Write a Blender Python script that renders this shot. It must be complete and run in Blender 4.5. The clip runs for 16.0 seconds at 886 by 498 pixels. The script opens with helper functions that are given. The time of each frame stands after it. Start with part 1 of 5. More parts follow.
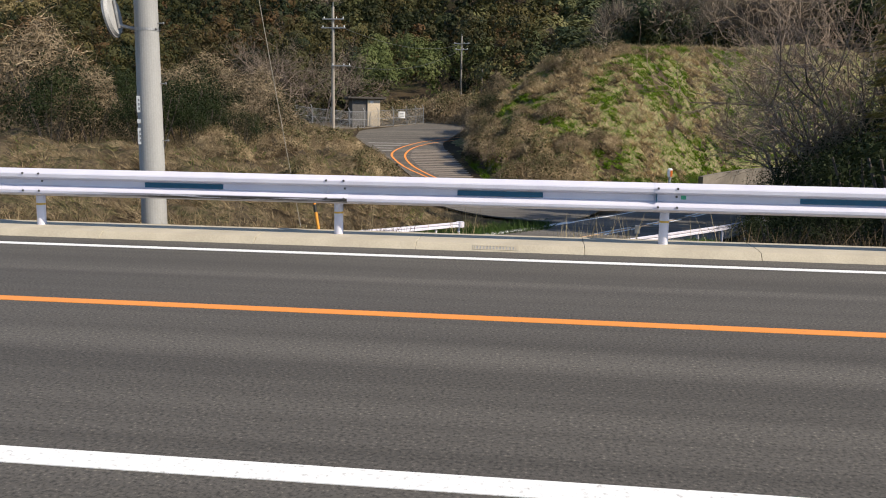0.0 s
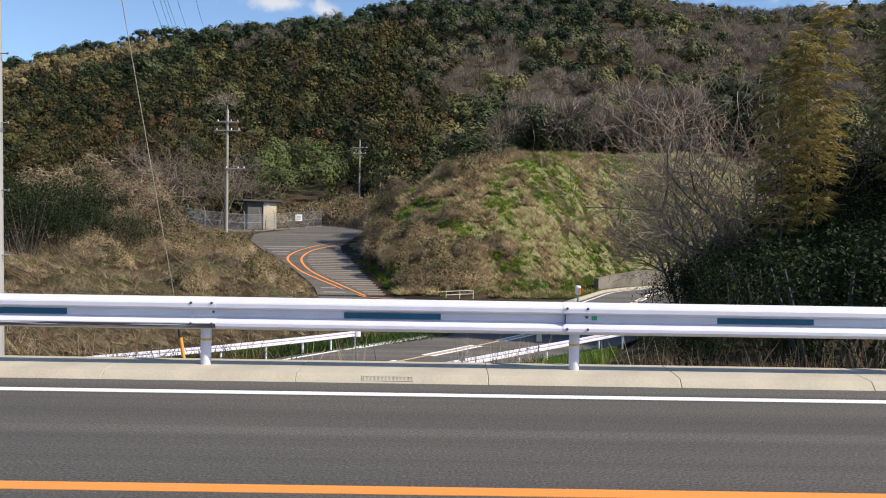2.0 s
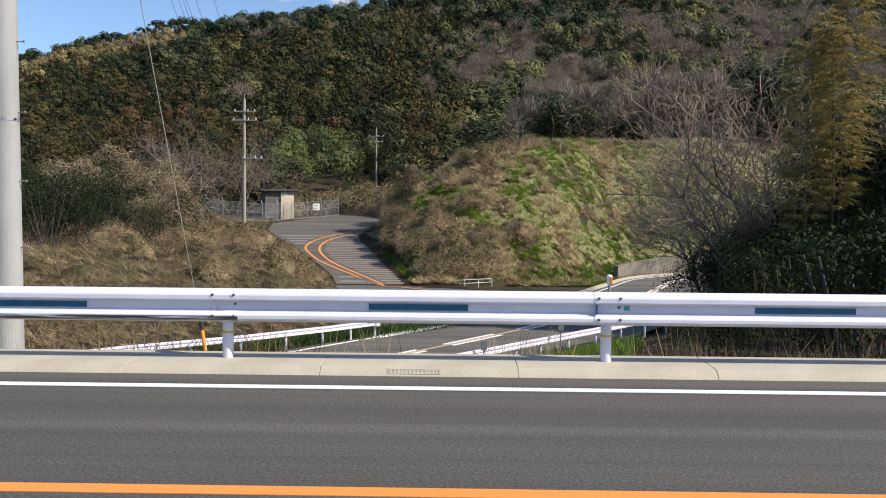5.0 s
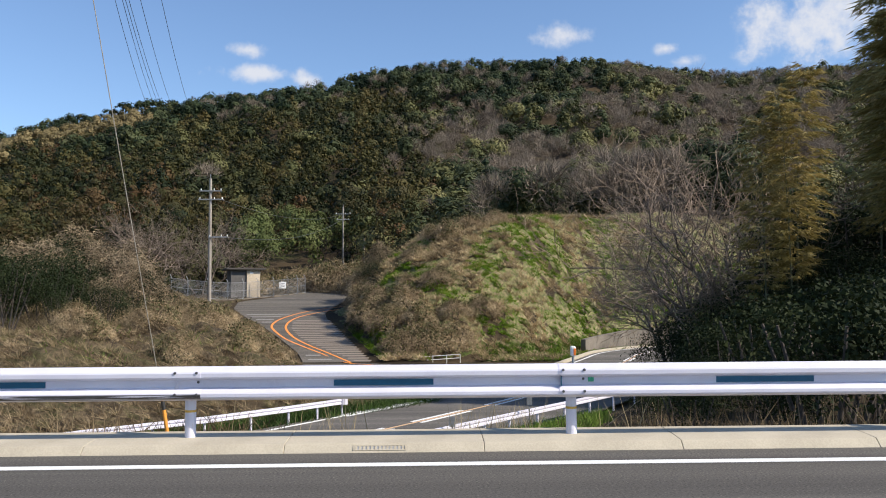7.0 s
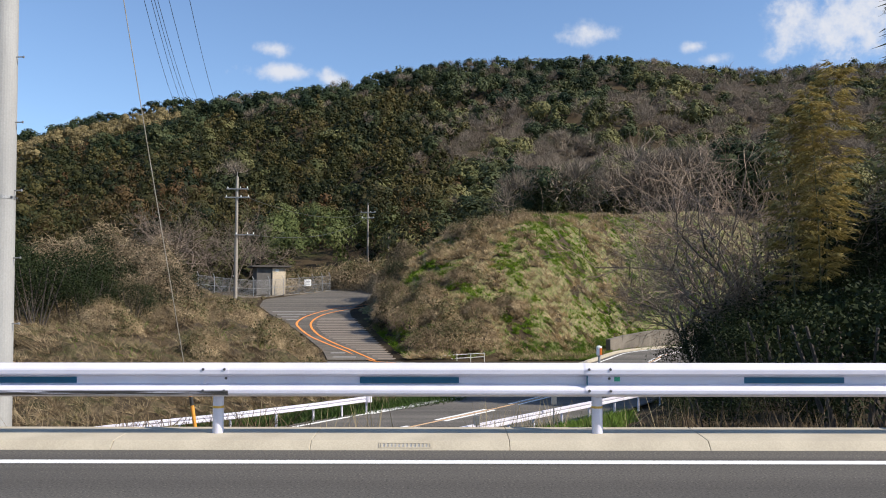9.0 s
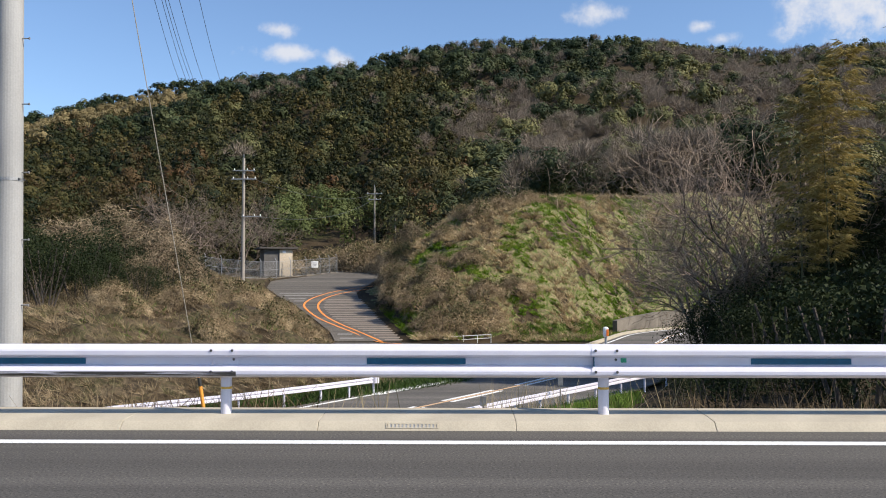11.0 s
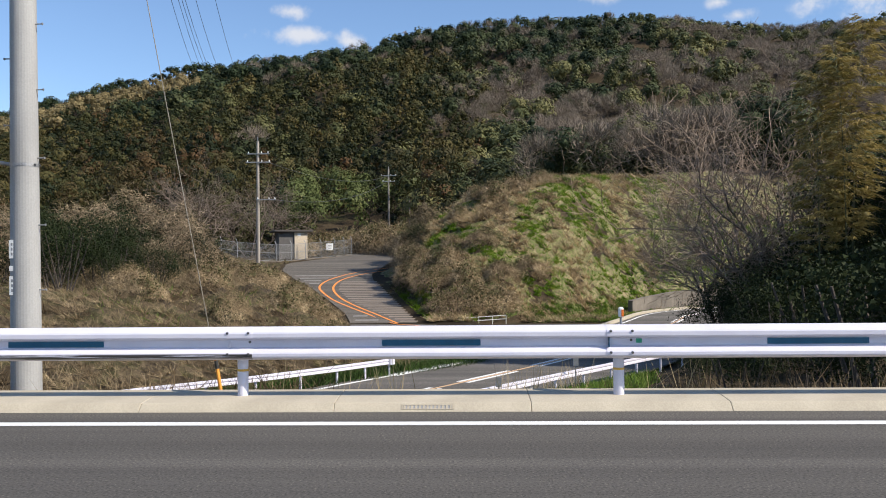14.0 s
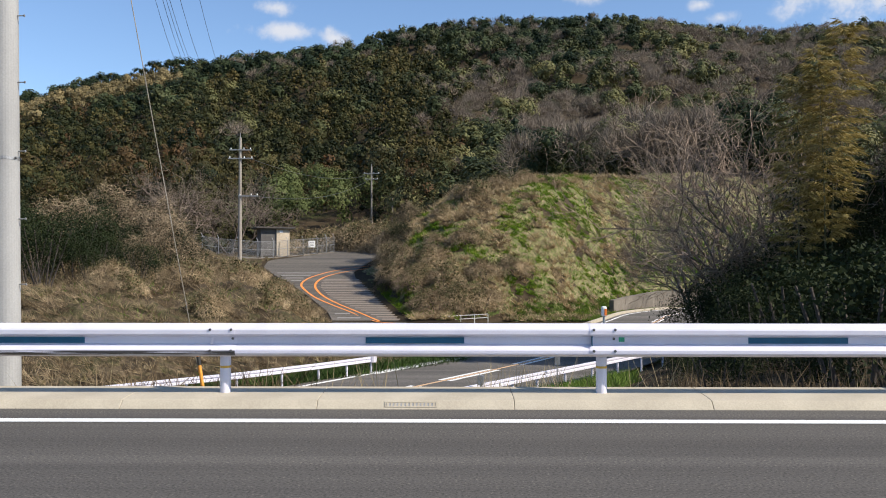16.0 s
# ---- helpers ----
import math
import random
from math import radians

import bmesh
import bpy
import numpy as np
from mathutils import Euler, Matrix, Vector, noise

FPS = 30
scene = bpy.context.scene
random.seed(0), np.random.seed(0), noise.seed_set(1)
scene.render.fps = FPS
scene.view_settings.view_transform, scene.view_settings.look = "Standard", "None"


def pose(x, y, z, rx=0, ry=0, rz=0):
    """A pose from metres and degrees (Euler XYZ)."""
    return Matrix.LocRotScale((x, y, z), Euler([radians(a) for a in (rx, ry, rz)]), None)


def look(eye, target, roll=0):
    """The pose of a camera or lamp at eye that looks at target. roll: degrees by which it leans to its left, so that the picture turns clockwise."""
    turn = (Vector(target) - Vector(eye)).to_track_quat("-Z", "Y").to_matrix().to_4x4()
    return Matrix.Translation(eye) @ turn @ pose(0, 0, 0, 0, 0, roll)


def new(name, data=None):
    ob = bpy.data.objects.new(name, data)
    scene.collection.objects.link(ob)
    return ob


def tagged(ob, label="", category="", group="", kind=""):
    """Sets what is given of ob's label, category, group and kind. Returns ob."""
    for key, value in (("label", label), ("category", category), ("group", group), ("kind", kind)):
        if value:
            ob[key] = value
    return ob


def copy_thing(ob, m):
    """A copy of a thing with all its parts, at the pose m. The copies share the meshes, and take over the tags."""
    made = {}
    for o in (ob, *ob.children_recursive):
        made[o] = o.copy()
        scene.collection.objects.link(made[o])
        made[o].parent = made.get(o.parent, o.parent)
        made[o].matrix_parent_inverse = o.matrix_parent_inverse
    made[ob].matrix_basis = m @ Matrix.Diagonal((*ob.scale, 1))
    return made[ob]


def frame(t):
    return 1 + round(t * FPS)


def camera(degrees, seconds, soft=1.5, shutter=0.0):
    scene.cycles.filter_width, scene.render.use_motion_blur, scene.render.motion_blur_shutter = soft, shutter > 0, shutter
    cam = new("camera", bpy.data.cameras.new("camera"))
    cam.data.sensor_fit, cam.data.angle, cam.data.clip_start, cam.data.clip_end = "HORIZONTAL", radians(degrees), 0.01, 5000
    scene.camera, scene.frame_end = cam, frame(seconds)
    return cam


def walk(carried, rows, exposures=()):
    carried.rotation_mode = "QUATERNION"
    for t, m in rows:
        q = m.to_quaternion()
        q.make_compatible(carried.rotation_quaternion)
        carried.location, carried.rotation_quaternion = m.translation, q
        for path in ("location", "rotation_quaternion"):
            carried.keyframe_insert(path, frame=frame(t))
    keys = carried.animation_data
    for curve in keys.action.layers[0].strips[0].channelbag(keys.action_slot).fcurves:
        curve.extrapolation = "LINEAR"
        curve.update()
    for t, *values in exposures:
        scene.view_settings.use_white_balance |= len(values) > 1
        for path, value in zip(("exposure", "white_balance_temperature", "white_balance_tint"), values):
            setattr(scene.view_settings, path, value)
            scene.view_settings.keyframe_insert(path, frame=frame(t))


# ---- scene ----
cam = camera(56.6, 16.0, soft=1.0)
PATH = [
    (0, (2.514, -10.093, 1.351), (2.283, -8.125, 1.078), 1.0),
    (0.5, (2.541, -9.841, 1.362), (2.339, -7.866, 1.119), 0.7),
    (1, (2.492, -9.562, 1.37), (2.422, -7.573, 1.173), 0.3),
    (1.5, (2.487, -9.183, 1.471), (2.501, -7.186, 1.361), 0.7),
    (2, (2.535, -8.93, 1.502), (2.54, -6.93, 1.477), 0.9),
    (2.5, (2.479, -8.767, 1.512), (2.484, -6.767, 1.475), -0.3),
    (3, (2.415, -8.717, 1.496), (2.468, -6.719, 1.432), -0.9),
    (3.5, (2.42, -8.699, 1.5), (2.466, -6.7, 1.44), -0.3),
    (5.8, (2.439, -8.668, 1.506), (2.383, -6.669, 1.461), 0.5),
    (6, (2.452, -8.707, 1.494), (2.428, -6.708, 1.486), 0.1),
    (6.5, (2.481, -8.73, 1.483), (2.528, -6.733, 1.577), -0.5),
    (7, (2.467, -8.766, 1.482), (2.51, -6.771, 1.613), -0.4),
    (7.5, (2.46, -8.764, 1.485), (2.481, -6.769, 1.617), -0.4),
    (8, (2.455, -8.78, 1.484), (2.477, -6.785, 1.623), -0.4),
    (8.5, (2.451, -8.777, 1.487), (2.458, -6.782, 1.624), -0.1),
    (9, (2.447, -8.776, 1.48), (2.431, -6.78, 1.608), -0.0),
    (11.5, (2.449, -8.769, 1.48), (2.413, -6.77, 1.549), 0.0),
    (12, (2.449, -8.765, 1.478), (2.406, -6.766, 1.533), -0.0),
    (12.5, (2.449, -8.773, 1.481), (2.397, -6.774, 1.528), -0.2),
    (13, (2.451, -8.769, 1.477), (2.391, -6.77, 1.516), -0.3),
    (13.5, (2.447, -8.763, 1.475), (2.381, -6.765, 1.512), -0.4),
    (14, (2.454, -8.763, 1.482), (2.386, -6.764, 1.52), -0.5),
    (14.5, (2.452, -8.783, 1.477), (2.385, -6.785, 1.52), -0.6),
    (15, (2.437, -8.79, 1.478), (2.387, -6.791, 1.529), -0.4),
    (15.5, (2.423, -8.78, 1.476), (2.393, -6.781, 1.525), -0.1),
    (16, (2.43, -8.769, 1.476), (2.405, -6.77, 1.51), -0.0),
]
walk(cam, [(t, look(eye, target, roll)) for t, eye, target, roll in PATH], exposures=[(0, 0.32, 7050, 12), (1.0, 0.35, 6950, 12), (2.5, 0.42, 6600, 12), (16, 0.42, 6600, 12)])

# ---------------------------------------------------------------- light
SUN = Vector((1.2, -0.42, 1.0)).normalized()
world = bpy.data.worlds.new("world")
scene.world = world
world.use_nodes = True
wn, wl = world.node_tree.nodes, world.node_tree.links
bg = wn["Background"]
sky = wn.new("ShaderNodeTexSky")
sky.sky_type = "NISHITA"
sky.sun_disc = False
sky.sun_elevation = math.asin(SUN.z)
sky.sun_rotation = math.atan2(SUN.x, SUN.y)
sky.air_density, sky.dust_density, sky.ozone_density = 1.0, 0.3, 4.8
bg.inputs["Strength"].default_value = 0.131


def cloudy(colour):
    """A few small fair-weather clouds low over the ridge, ragged by noise."""
    tc = wn.new("ShaderNodeTexCoord")
    nz = wn.new("ShaderNodeTexNoise")
    nz.inputs["Scale"].default_value, nz.inputs["Detail"].default_value, nz.inputs["Roughness"].default_value = 20, 8, 0.62
    wl.new(tc.outputs["Generated"], nz.inputs["Vector"])
    for u, s, wide, tall in ((-0.205, 0.284, 0.040, 0.009), (-0.145, 0.275, 0.020, 0.008), (-0.215, 0.312, 0.022, 0.008), (0.178, 0.330, 0.022, 0.010), (0.328, 0.298, 0.018, 0.007),
                             (0.462, 0.345, 0.048, 0.030), (0.515, 0.368, 0.060, 0.040), (0.30, 0.314, 0.014, 0.006)):
        way = Vector((u, 1.0, s)).normalized()
        a = wn.new("ShaderNodeVectorMath")
        a.operation = "SUBTRACT"
        wl.new(tc.outputs["Generated"], a.inputs[0])
        a.inputs[1].default_value = way
        b = wn.new("ShaderNodeVectorMath")
        b.operation = "MULTIPLY"
        wl.new(a.outputs[0], b.inputs[0])
        b.inputs[1].default_value = (1 / wide, 0.8 / wide, 1 / tall)
        c = wn.new("ShaderNodeVectorMath")
        c.operation = "LENGTH"
        wl.new(b.outputs[0], c.inputs[0])
        d = wn.new("ShaderNodeMath")
        d.operation = "MULTIPLY_ADD"
        wl.new(nz.outputs["Fac"], d.inputs[0])
        d.inputs[1].default_value = -4.5
        wl.new(c.outputs["Value"], d.inputs[2])
        r = wn.new("ShaderNodeMapRange")
        r.interpolation_type = "SMOOTHSTEP"
        r.inputs["From Min"].default_value, r.inputs["From Max"].default_value = -0.75, -2.35
        r.inputs["To Max"].default_value = 0.85
        wl.new(d.outputs[0], r.inputs["Value"])
        m = wn.new("ShaderNodeMix")
        m.data_type = "RGBA"
        wl.new(r.outputs["Result"], m.inputs[0])
        wl.new(colour, m.inputs[6])
        m.inputs[7].default_value = (4.6, 4.75, 5.0, 1)
        colour = m.outputs[2]
    return colour


wl.new(cloudy(sky.outputs["Color"]), bg.inputs["Color"])

sun_data = bpy.data.lights.new("sun", "SUN")
sun_data.energy, sun_data.angle, sun_data.color = 5.0, radians(0.53), (1.0, 0.93, 0.81)
sun = new("sun", sun_data)
sun.matrix_world = look(SUN * 60, (0, 0, 0))


# ---------------------------------------------------------------- mesh helpers
def grid_mesh(name, verts, n):
    """A mesh of separate n-gons: verts is (count * n, 3)."""
    verts = np.ascontiguousarray(verts, dtype=np.float32).reshape(-1, 3)
    me = bpy.data.meshes.new(name)
    k = len(verts)
    me.vertices.add(k)
    me.vertices.foreach_set("co", verts.ravel())
    me.loops.add(k)
    me.loops.foreach_set("vertex_index", np.arange(k, dtype=np.int32))
    me.polygons.add(k // n)
    me.polygons.foreach_set("loop_start", np.arange(0, k, n, dtype=np.int32))
    me.update()
    me.validate()
    return me


def put(name, me, material, parent=None, label="", smooth=False):
    ob = new(name, me)
    if material is not None:
        me.materials.clear()
        me.materials.append(material)
    if smooth:
        me.polygons.foreach_set("use_smooth", np.ones(len(me.polygons), dtype=bool))
    if parent is not None:
        ob.parent = parent
    if label:
        ob["label"] = label
    return ob


def part(name, bm, material, parent=None, label="", smooth=False):
    me = bpy.data.meshes.new(name)
    bmesh.ops.recalc_face_normals(bm, faces=bm.faces)
    bm.to_mesh(me)
    bm.free()
    return put(name, me, material, parent, label, smooth)


def empty(name, m=None):
    ob = new(name)
    ob.empty_display_size = 0.2
    if m is not None:
        ob.matrix_world = m
    return ob


def box(bm, cx, cy, cz, sx, sy, sz, bevel=0.0, m=None):
    mm = Matrix.Translation((cx, cy, cz)) @ Matrix.Diagonal((sx, sy, sz, 1))
    if m is not None:
        mm = m @ mm
    r = bmesh.ops.create_cube(bm, size=1, matrix=mm)
    if bevel:
        edges = list({e for v in r["verts"] for e in v.link_edges})
        bmesh.ops.bevel(bm, geom=edges, offset=bevel, segments=2, affect="EDGES", profile=0.5)
    return bm


def rod(bm, a, b, ra, rb=None, seg=10):
    a, b = Vector(a), Vector(b)
    rb = ra if rb is None else rb
    d = b - a
    m = Matrix.Translation((a + b) / 2) @ d.to_track_quat("Z", "Y").to_matrix().to_4x4()
    bmesh.ops.create_cone(bm, cap_ends=True, segments=seg, radius1=ra, radius2=rb, depth=d.length, matrix=m)
    return bm


def sweep(bm, profile, path, closed=True):
    """Sweep a closed (side, up) profile along a list of 3D points, kept upright."""
    pts = [Vector(p) for p in path]
    rings = []
    for i, p in enumerate(pts):
        d = pts[min(i + 1, len(pts) - 1)] - pts[max(i - 1, 0)]
        side = Vector((d.y, -d.x, 0)).normalized()
        rings.append([bm.verts.new(p + side * s + Vector((0, 0, u))) for s, u in profile])
    n = len(profile)
    for a, b in zip(rings, rings[1:]):
        for i in range(n if closed else n - 1):
            j = (i + 1) % n
            bm.faces.new((a[i], a[j], b[j], b[i]))
    if closed:
        bm.faces.new(rings[0][::-1])
        bm.faces.new(rings[-1])
    return bm


def spline(points, step=1.0):
    """Catmull-Rom through points, about one point a step."""
    p = [np.array(q, float) for q in points]
    p = [2 * p[0] - p[1]] + p + [2 * p[-1] - p[-2]]
    out = []
    for a, b, c, d in zip(p, p[1:], p[2:], p[3:]):
        n = max(2, int(np.linalg.norm(c - b) / step))
        for k in range(n):
            t = k / n
            out.append(0.5 * (2 * b + (c - a) * t + (2 * a - 5 * b + 4 * c - d) * t * t + (3 * b - a - 3 * c + d) * t ** 3))
    out.append(p[-2])
    return out


def sstep(v, a, b):
    t = np.clip((v - a) / (b - a), 0, 1)
    return t * t * (3 - 2 * t)


def wob(x, y, s, seed=0.0):
    """Cheap smooth noise of about -1 to 1, with features s metres wide."""
    x, y = x / s, y / s
    return (np.sin(1.7 * x + 0.9 * y + seed) + np.sin(-1.1 * x + 1.9 * y + 2.3 * seed + 1.3) + np.sin(2.9 * x - 0.7 * y + 4.1 + seed)
            * np.sin(2.3 * y + 0.8 * x + seed) + 0.6 * np.sin(4.3 * x + 3.7 * y + 0.7 * seed)) / 3


LATTICE = np.random.default_rng(3).uniform(-1, 1, (97, 97))


def vnoise(x, y, s, seed=0):
    """Smooth value noise of two octaves, about -1 to 1, with blotches s metres wide."""
    out = 0
    for k, (size, amp) in enumerate(((s, 1.0), (s * 0.43, 0.55))):
        u, v = x / size + 13.7 * seed + 5.1 * k, y / size + 7.9 * seed + 3.3 * k
        i, j = np.floor(u).astype(int), np.floor(v).astype(int)
        f, g = u - i, v - j
        f, g = f * f * (3 - 2 * f), g * g * (3 - 2 * g)
        a, b = LATTICE[i % 97, j % 97], LATTICE[(i + 1) % 97, j % 97]
        c, d = LATTICE[i % 97, (j + 1) % 97], LATTICE[(i + 1) % 97, (j + 1) % 97]
        out = out + amp * ((a * (1 - f) + b * f) * (1 - g) + (c * (1 - f) + d * f) * g)
    return out


# ---------------------------------------------------------------- materials
def material(name, rough=0.7, metal=0.0):
    m = bpy.data.materials.new(name)
    m.use_nodes = True
    n, l = m.node_tree.nodes, m.node_tree.links
    b = n["Principled BSDF"]
    b.inputs["Roughness"].default_value, b.inputs["Metallic"].default_value = rough, metal
    return m, n, l, b


def noise_node(n, l, scale, detail=4.0, source="Object", rough=0.55, stretch=None):
    tc = n.new("ShaderNodeTexCoord")
    t = n.new("ShaderNodeTexNoise")
    t.inputs["Scale"].default_value, t.inputs["Detail"].default_value, t.inputs["Roughness"].default_value = scale, detail, rough
    if stretch:
        mp = n.new("ShaderNodeMapping")
        mp.inputs["Scale"].default_value = stretch
        l.new(tc.outputs[source], mp.inputs["Vector"])
        l.new(mp.outputs["Vector"], t.inputs["Vector"])
    else:
        l.new(tc.outputs[source], t.inputs["Vector"])
    return t.outputs["Fac"]


def ramp(n, l, fac, stops):
    r = n.new("ShaderNodeValToRGB")
    e = r.color_ramp.elements
    while len(e) < len(stops):
        e.new(0.5)
    for k, (p, c) in enumerate(stops):
        e[k].position, e[k].color = p, (*c, 1)
    l.new(fac, r.inputs["Fac"])
    return r.outputs["Color"]


def mixed(n, l, fac, a, b, mode="MIX"):
    x = n.new("ShaderNodeMix")
    x.data_type, x.blend_type = "RGBA", mode
    for sock, v in ((x.inputs[0], fac), (x.inputs[6], a), (x.inputs[7], b)):
        if isinstance(v, (int, float)):
            sock.default_value = v
        elif isinstance(v, tuple):
            sock.default_value = (*v, 1)
        else:
            l.new(v, sock)
    return x.outputs[2]


def bump(n, l, b, height, strength=0.4, distance=0.01):
    x = n.new("ShaderNodeBump")
    x.inputs["Strength"].default_value, x.inputs["Distance"].default_value = strength, distance
    l.new(height, x.inputs["Height"])
    l.new(x.outputs["Normal"], b.inputs["Normal"])


def simple(name, dark, light, scale, rough=0.7, metal=0.0, fine=None, depth=0.3, dist=0.005, stretch=None, grain=0.22):
    """A surface between two tones, with noise at two scales and a little relief."""
    m, n, l, b = material(name, rough, metal)
    big = noise_node(n, l, scale, 5, stretch=stretch)
    col = ramp(n, l, big, [(0.3, dark), (0.7, light)])
    small = noise_node(n, l, fine or scale * 14, 3)
    tone = ramp(n, l, small, [(0.38, (1.0 - grain,) * 3), (0.62, (1.0 + grain * 0.27,) * 3)])
    l.new(mixed(n, l, 1.0, col, tone, "MULTIPLY"), b.inputs["Base Color"])
    bump(n, l, b, small, depth, dist)
    return m


def foliage(name, tones, scale=0.12, rough=0.65, through_light=0.12, each=0.36, tree=0.0):
    """Leaf or twig surfaces: the tone changes from plant to plant and from leaf to leaf."""
    m, n, l, b = material(name, rough)
    b.inputs["Specular IOR Level"].default_value = 0.12
    geo = n.new("ShaderNodeNewGeometry")
    spot = noise_node(n, l, scale, 3)
    add = n.new("ShaderNodeMath")
    add.operation = "MULTIPLY_ADD"
    l.new(geo.outputs["Random Per Island"], add.inputs[0])
    add.inputs[1].default_value = each
    sub = n.new("ShaderNodeMath")
    sub.operation = "MULTIPLY_ADD"
    l.new(spot, sub.inputs[0])
    sub.inputs[1].default_value, sub.inputs[2].default_value = 1.5, -0.25 - each / 2 - tree / 2
    own = n.new("ShaderNodeMath")
    own.operation = "MULTIPLY_ADD"
    tone = n.new("ShaderNodeAttribute")
    tone.attribute_name = "tone"
    l.new(tone.outputs["Fac"], own.inputs[0])
    own.inputs[1].default_value = tree
    l.new(sub.outputs[0], own.inputs[2])
    l.new(own.outputs[0], add.inputs[2])
    k = len(tones)
    col = ramp(n, l, add.outputs[0], [((i + 0.5) / k, c) for i, c in enumerate(tones)])
    l.new(col, b.inputs["Base Color"])
    if through_light:
        tr = n.new("ShaderNodeBsdfTranslucent")
        l.new(col, tr.inputs["Color"])
        mx = n.new("ShaderNodeMixShader")
        mx.inputs[0].default_value = through_light
        l.new(b.outputs[0], mx.inputs[1])
        l.new(tr.outputs[0], mx.inputs[2])
        l.new(mx.outputs[0], n["Material Output"].inputs["Surface"])
    return m


def asphalt(name, base, dark):
    m, n, l, b = material(name, 0.85)
    b.inputs["Specular IOR Level"].default_value = 0.3
    patch = noise_node(n, l, 0.35, 4, stretch=(0.25, 1.0, 1.0))
    col = ramp(n, l, patch, [(0.3, dark), (0.7, base)])
    track = ramp(n, l, noise_node(n, l, 1.0, 3, stretch=(0.015, 1.3, 1.0)), [(0.40, (0.74, 0.74, 0.74)), (0.60, (1.16, 1.16, 1.16))])
    col = mixed(n, l, 1.0, col, track, "MULTIPLY")
    grit = noise_node(n, l, 48, 3, rough=0.65)
    tone = ramp(n, l, grit, [(0.36, (0.45, 0.45, 0.45)), (0.48, (0.93, 0.93, 0.93)), (0.60, (1.10, 1.09, 1.07)), (0.70, (2.2, 2.1, 2.0))])
    l.new(mixed(n, l, 1.0, col, tone, "MULTIPLY"), b.inputs["Base Color"])
    bump(n, l, b, grit, 0.2, 0.004)
    return m


def turf(name, tones, scale, fine):
    """Matted grass seen as one surface: patches, streaks and deep fine relief."""
    m, n, l, b = material(name, 0.9)
    b.inputs["Specular IOR Level"].default_value = 0.1
    col = ramp(n, l, noise_node(n, l, scale, 6, rough=0.65), [(0.39 + 0.22 * i / (len(tones) - 1), c) for i, c in enumerate(tones)])
    small = noise_node(n, l, fine, 4, rough=0.7, stretch=(1.0, 0.5, 0.5))
    tone = ramp(n, l, small, [(0.38, (0.45, 0.45, 0.45)), (0.6, (1.2, 1.2, 1.2))])
    l.new(mixed(n, l, 1.0, col, tone, "MULTIPLY"), b.inputs["Base Color"])
    bump(n, l, b, small, 0.8, 0.08)
    return m


def line_paint(name, colour, worn):
    m, n, l, b = material(name, 0.6)
    big = noise_node(n, l, 30, 5, rough=0.7)
    col = ramp(n, l, big, [(0.3, worn), (0.45, colour)])
    l.new(col, b.inputs["Base Color"])
    bump(n, l, b, big, 0.3, 0.003)
    return m


def ground_material():
    m, n, l, b = material("soil_and_litter", 0.95)
    b.inputs["Specular IOR Level"].default_value = 0.1
    big = noise_node(n, l, 0.12, 5)
    col = ramp(n, l, big, [(0.3, (0.035, 0.026, 0.016)), (0.55, (0.075, 0.056, 0.034)), (0.75, (0.055, 0.055, 0.024))])
    small = noise_node(n, l, 9, 5, rough=0.7)
    tone = ramp(n, l, small, [(0.3, (0.5, 0.5, 0.5)), (0.7, (1.2, 1.2, 1.2))])
    l.new(mixed(n, l, 1.0, col, tone, "MULTIPLY"), b.inputs["Base Color"])
    bump(n, l, b, small, 0.8, 0.06)
    return m


ASPHALT = asphalt("asphalt", (0.104, 0.096, 0.084), (0.080, 0.074, 0.066))
ASPHALT_OLD = asphalt("old_asphalt", (0.145, 0.130, 0.109), (0.100, 0.089, 0.075))
LOWER_ASPHALT = asphalt("lower_asphalt", (0.145, 0.134, 0.118), (0.112, 0.103, 0.092))
WHITE_LINE = line_paint("white_line_paint", (0.80, 0.80, 0.78), (0.45, 0.44, 0.42))
ORANGE_LINE = line_paint("orange_line_paint", (0.80, 0.27, 0.045), (0.55, 0.22, 0.07))
WORN_WHITE = line_paint("worn_white_paint", (0.26, 0.245, 0.22), (0.11, 0.10, 0.09))
CONCRETE = simple("kerb_concrete", (0.37, 0.325, 0.245), (0.48, 0.425, 0.325), 1.6, 0.85, fine=60, depth=0.15, grain=0.10)
POLE_CONCRETE = simple("pole_concrete", (0.24, 0.24, 0.235), (0.38, 0.38, 0.37), 1.3, 0.8, fine=50, stretch=(1, 1, 0.35), depth=0.1, grain=0.08)
WALL_CONCRETE = simple("retaining_wall_concrete", (0.10, 0.085, 0.068), (0.20, 0.172, 0.138), 0.8, 0.9)
RAIL_PAINT = simple("rail_paint", (0.60, 0.59, 0.68), (0.67, 0.66, 0.74), 2.5, 0.35, fine=90, depth=0.03, grain=0.05)
GALV = simple("galvanised_steel", (0.24, 0.245, 0.25), (0.36, 0.365, 0.37), 8, 0.5, 0.5)
DARK_STEEL = simple("dark_bolt_steel", (0.06, 0.06, 0.065), (0.14, 0.14, 0.14), 20, 0.5, 0.5)
GROUND = ground_material()

# ---------------------------------------------------------------- lie of the land
RIDGE_U = [-0.95, -0.575, -0.47, -0.34, -0.23, -0.13, -0.06, 0.03, 0.17, 0.25, 0.32, 0.39, 0.51, 0.9]
RIDGE_S = [0.126, 0.201, 0.226, 0.258, 0.264, 0.278, 0.294, 0.304, 0.308, 0.308, 0.296, 0.290, 0.303, 0.276]


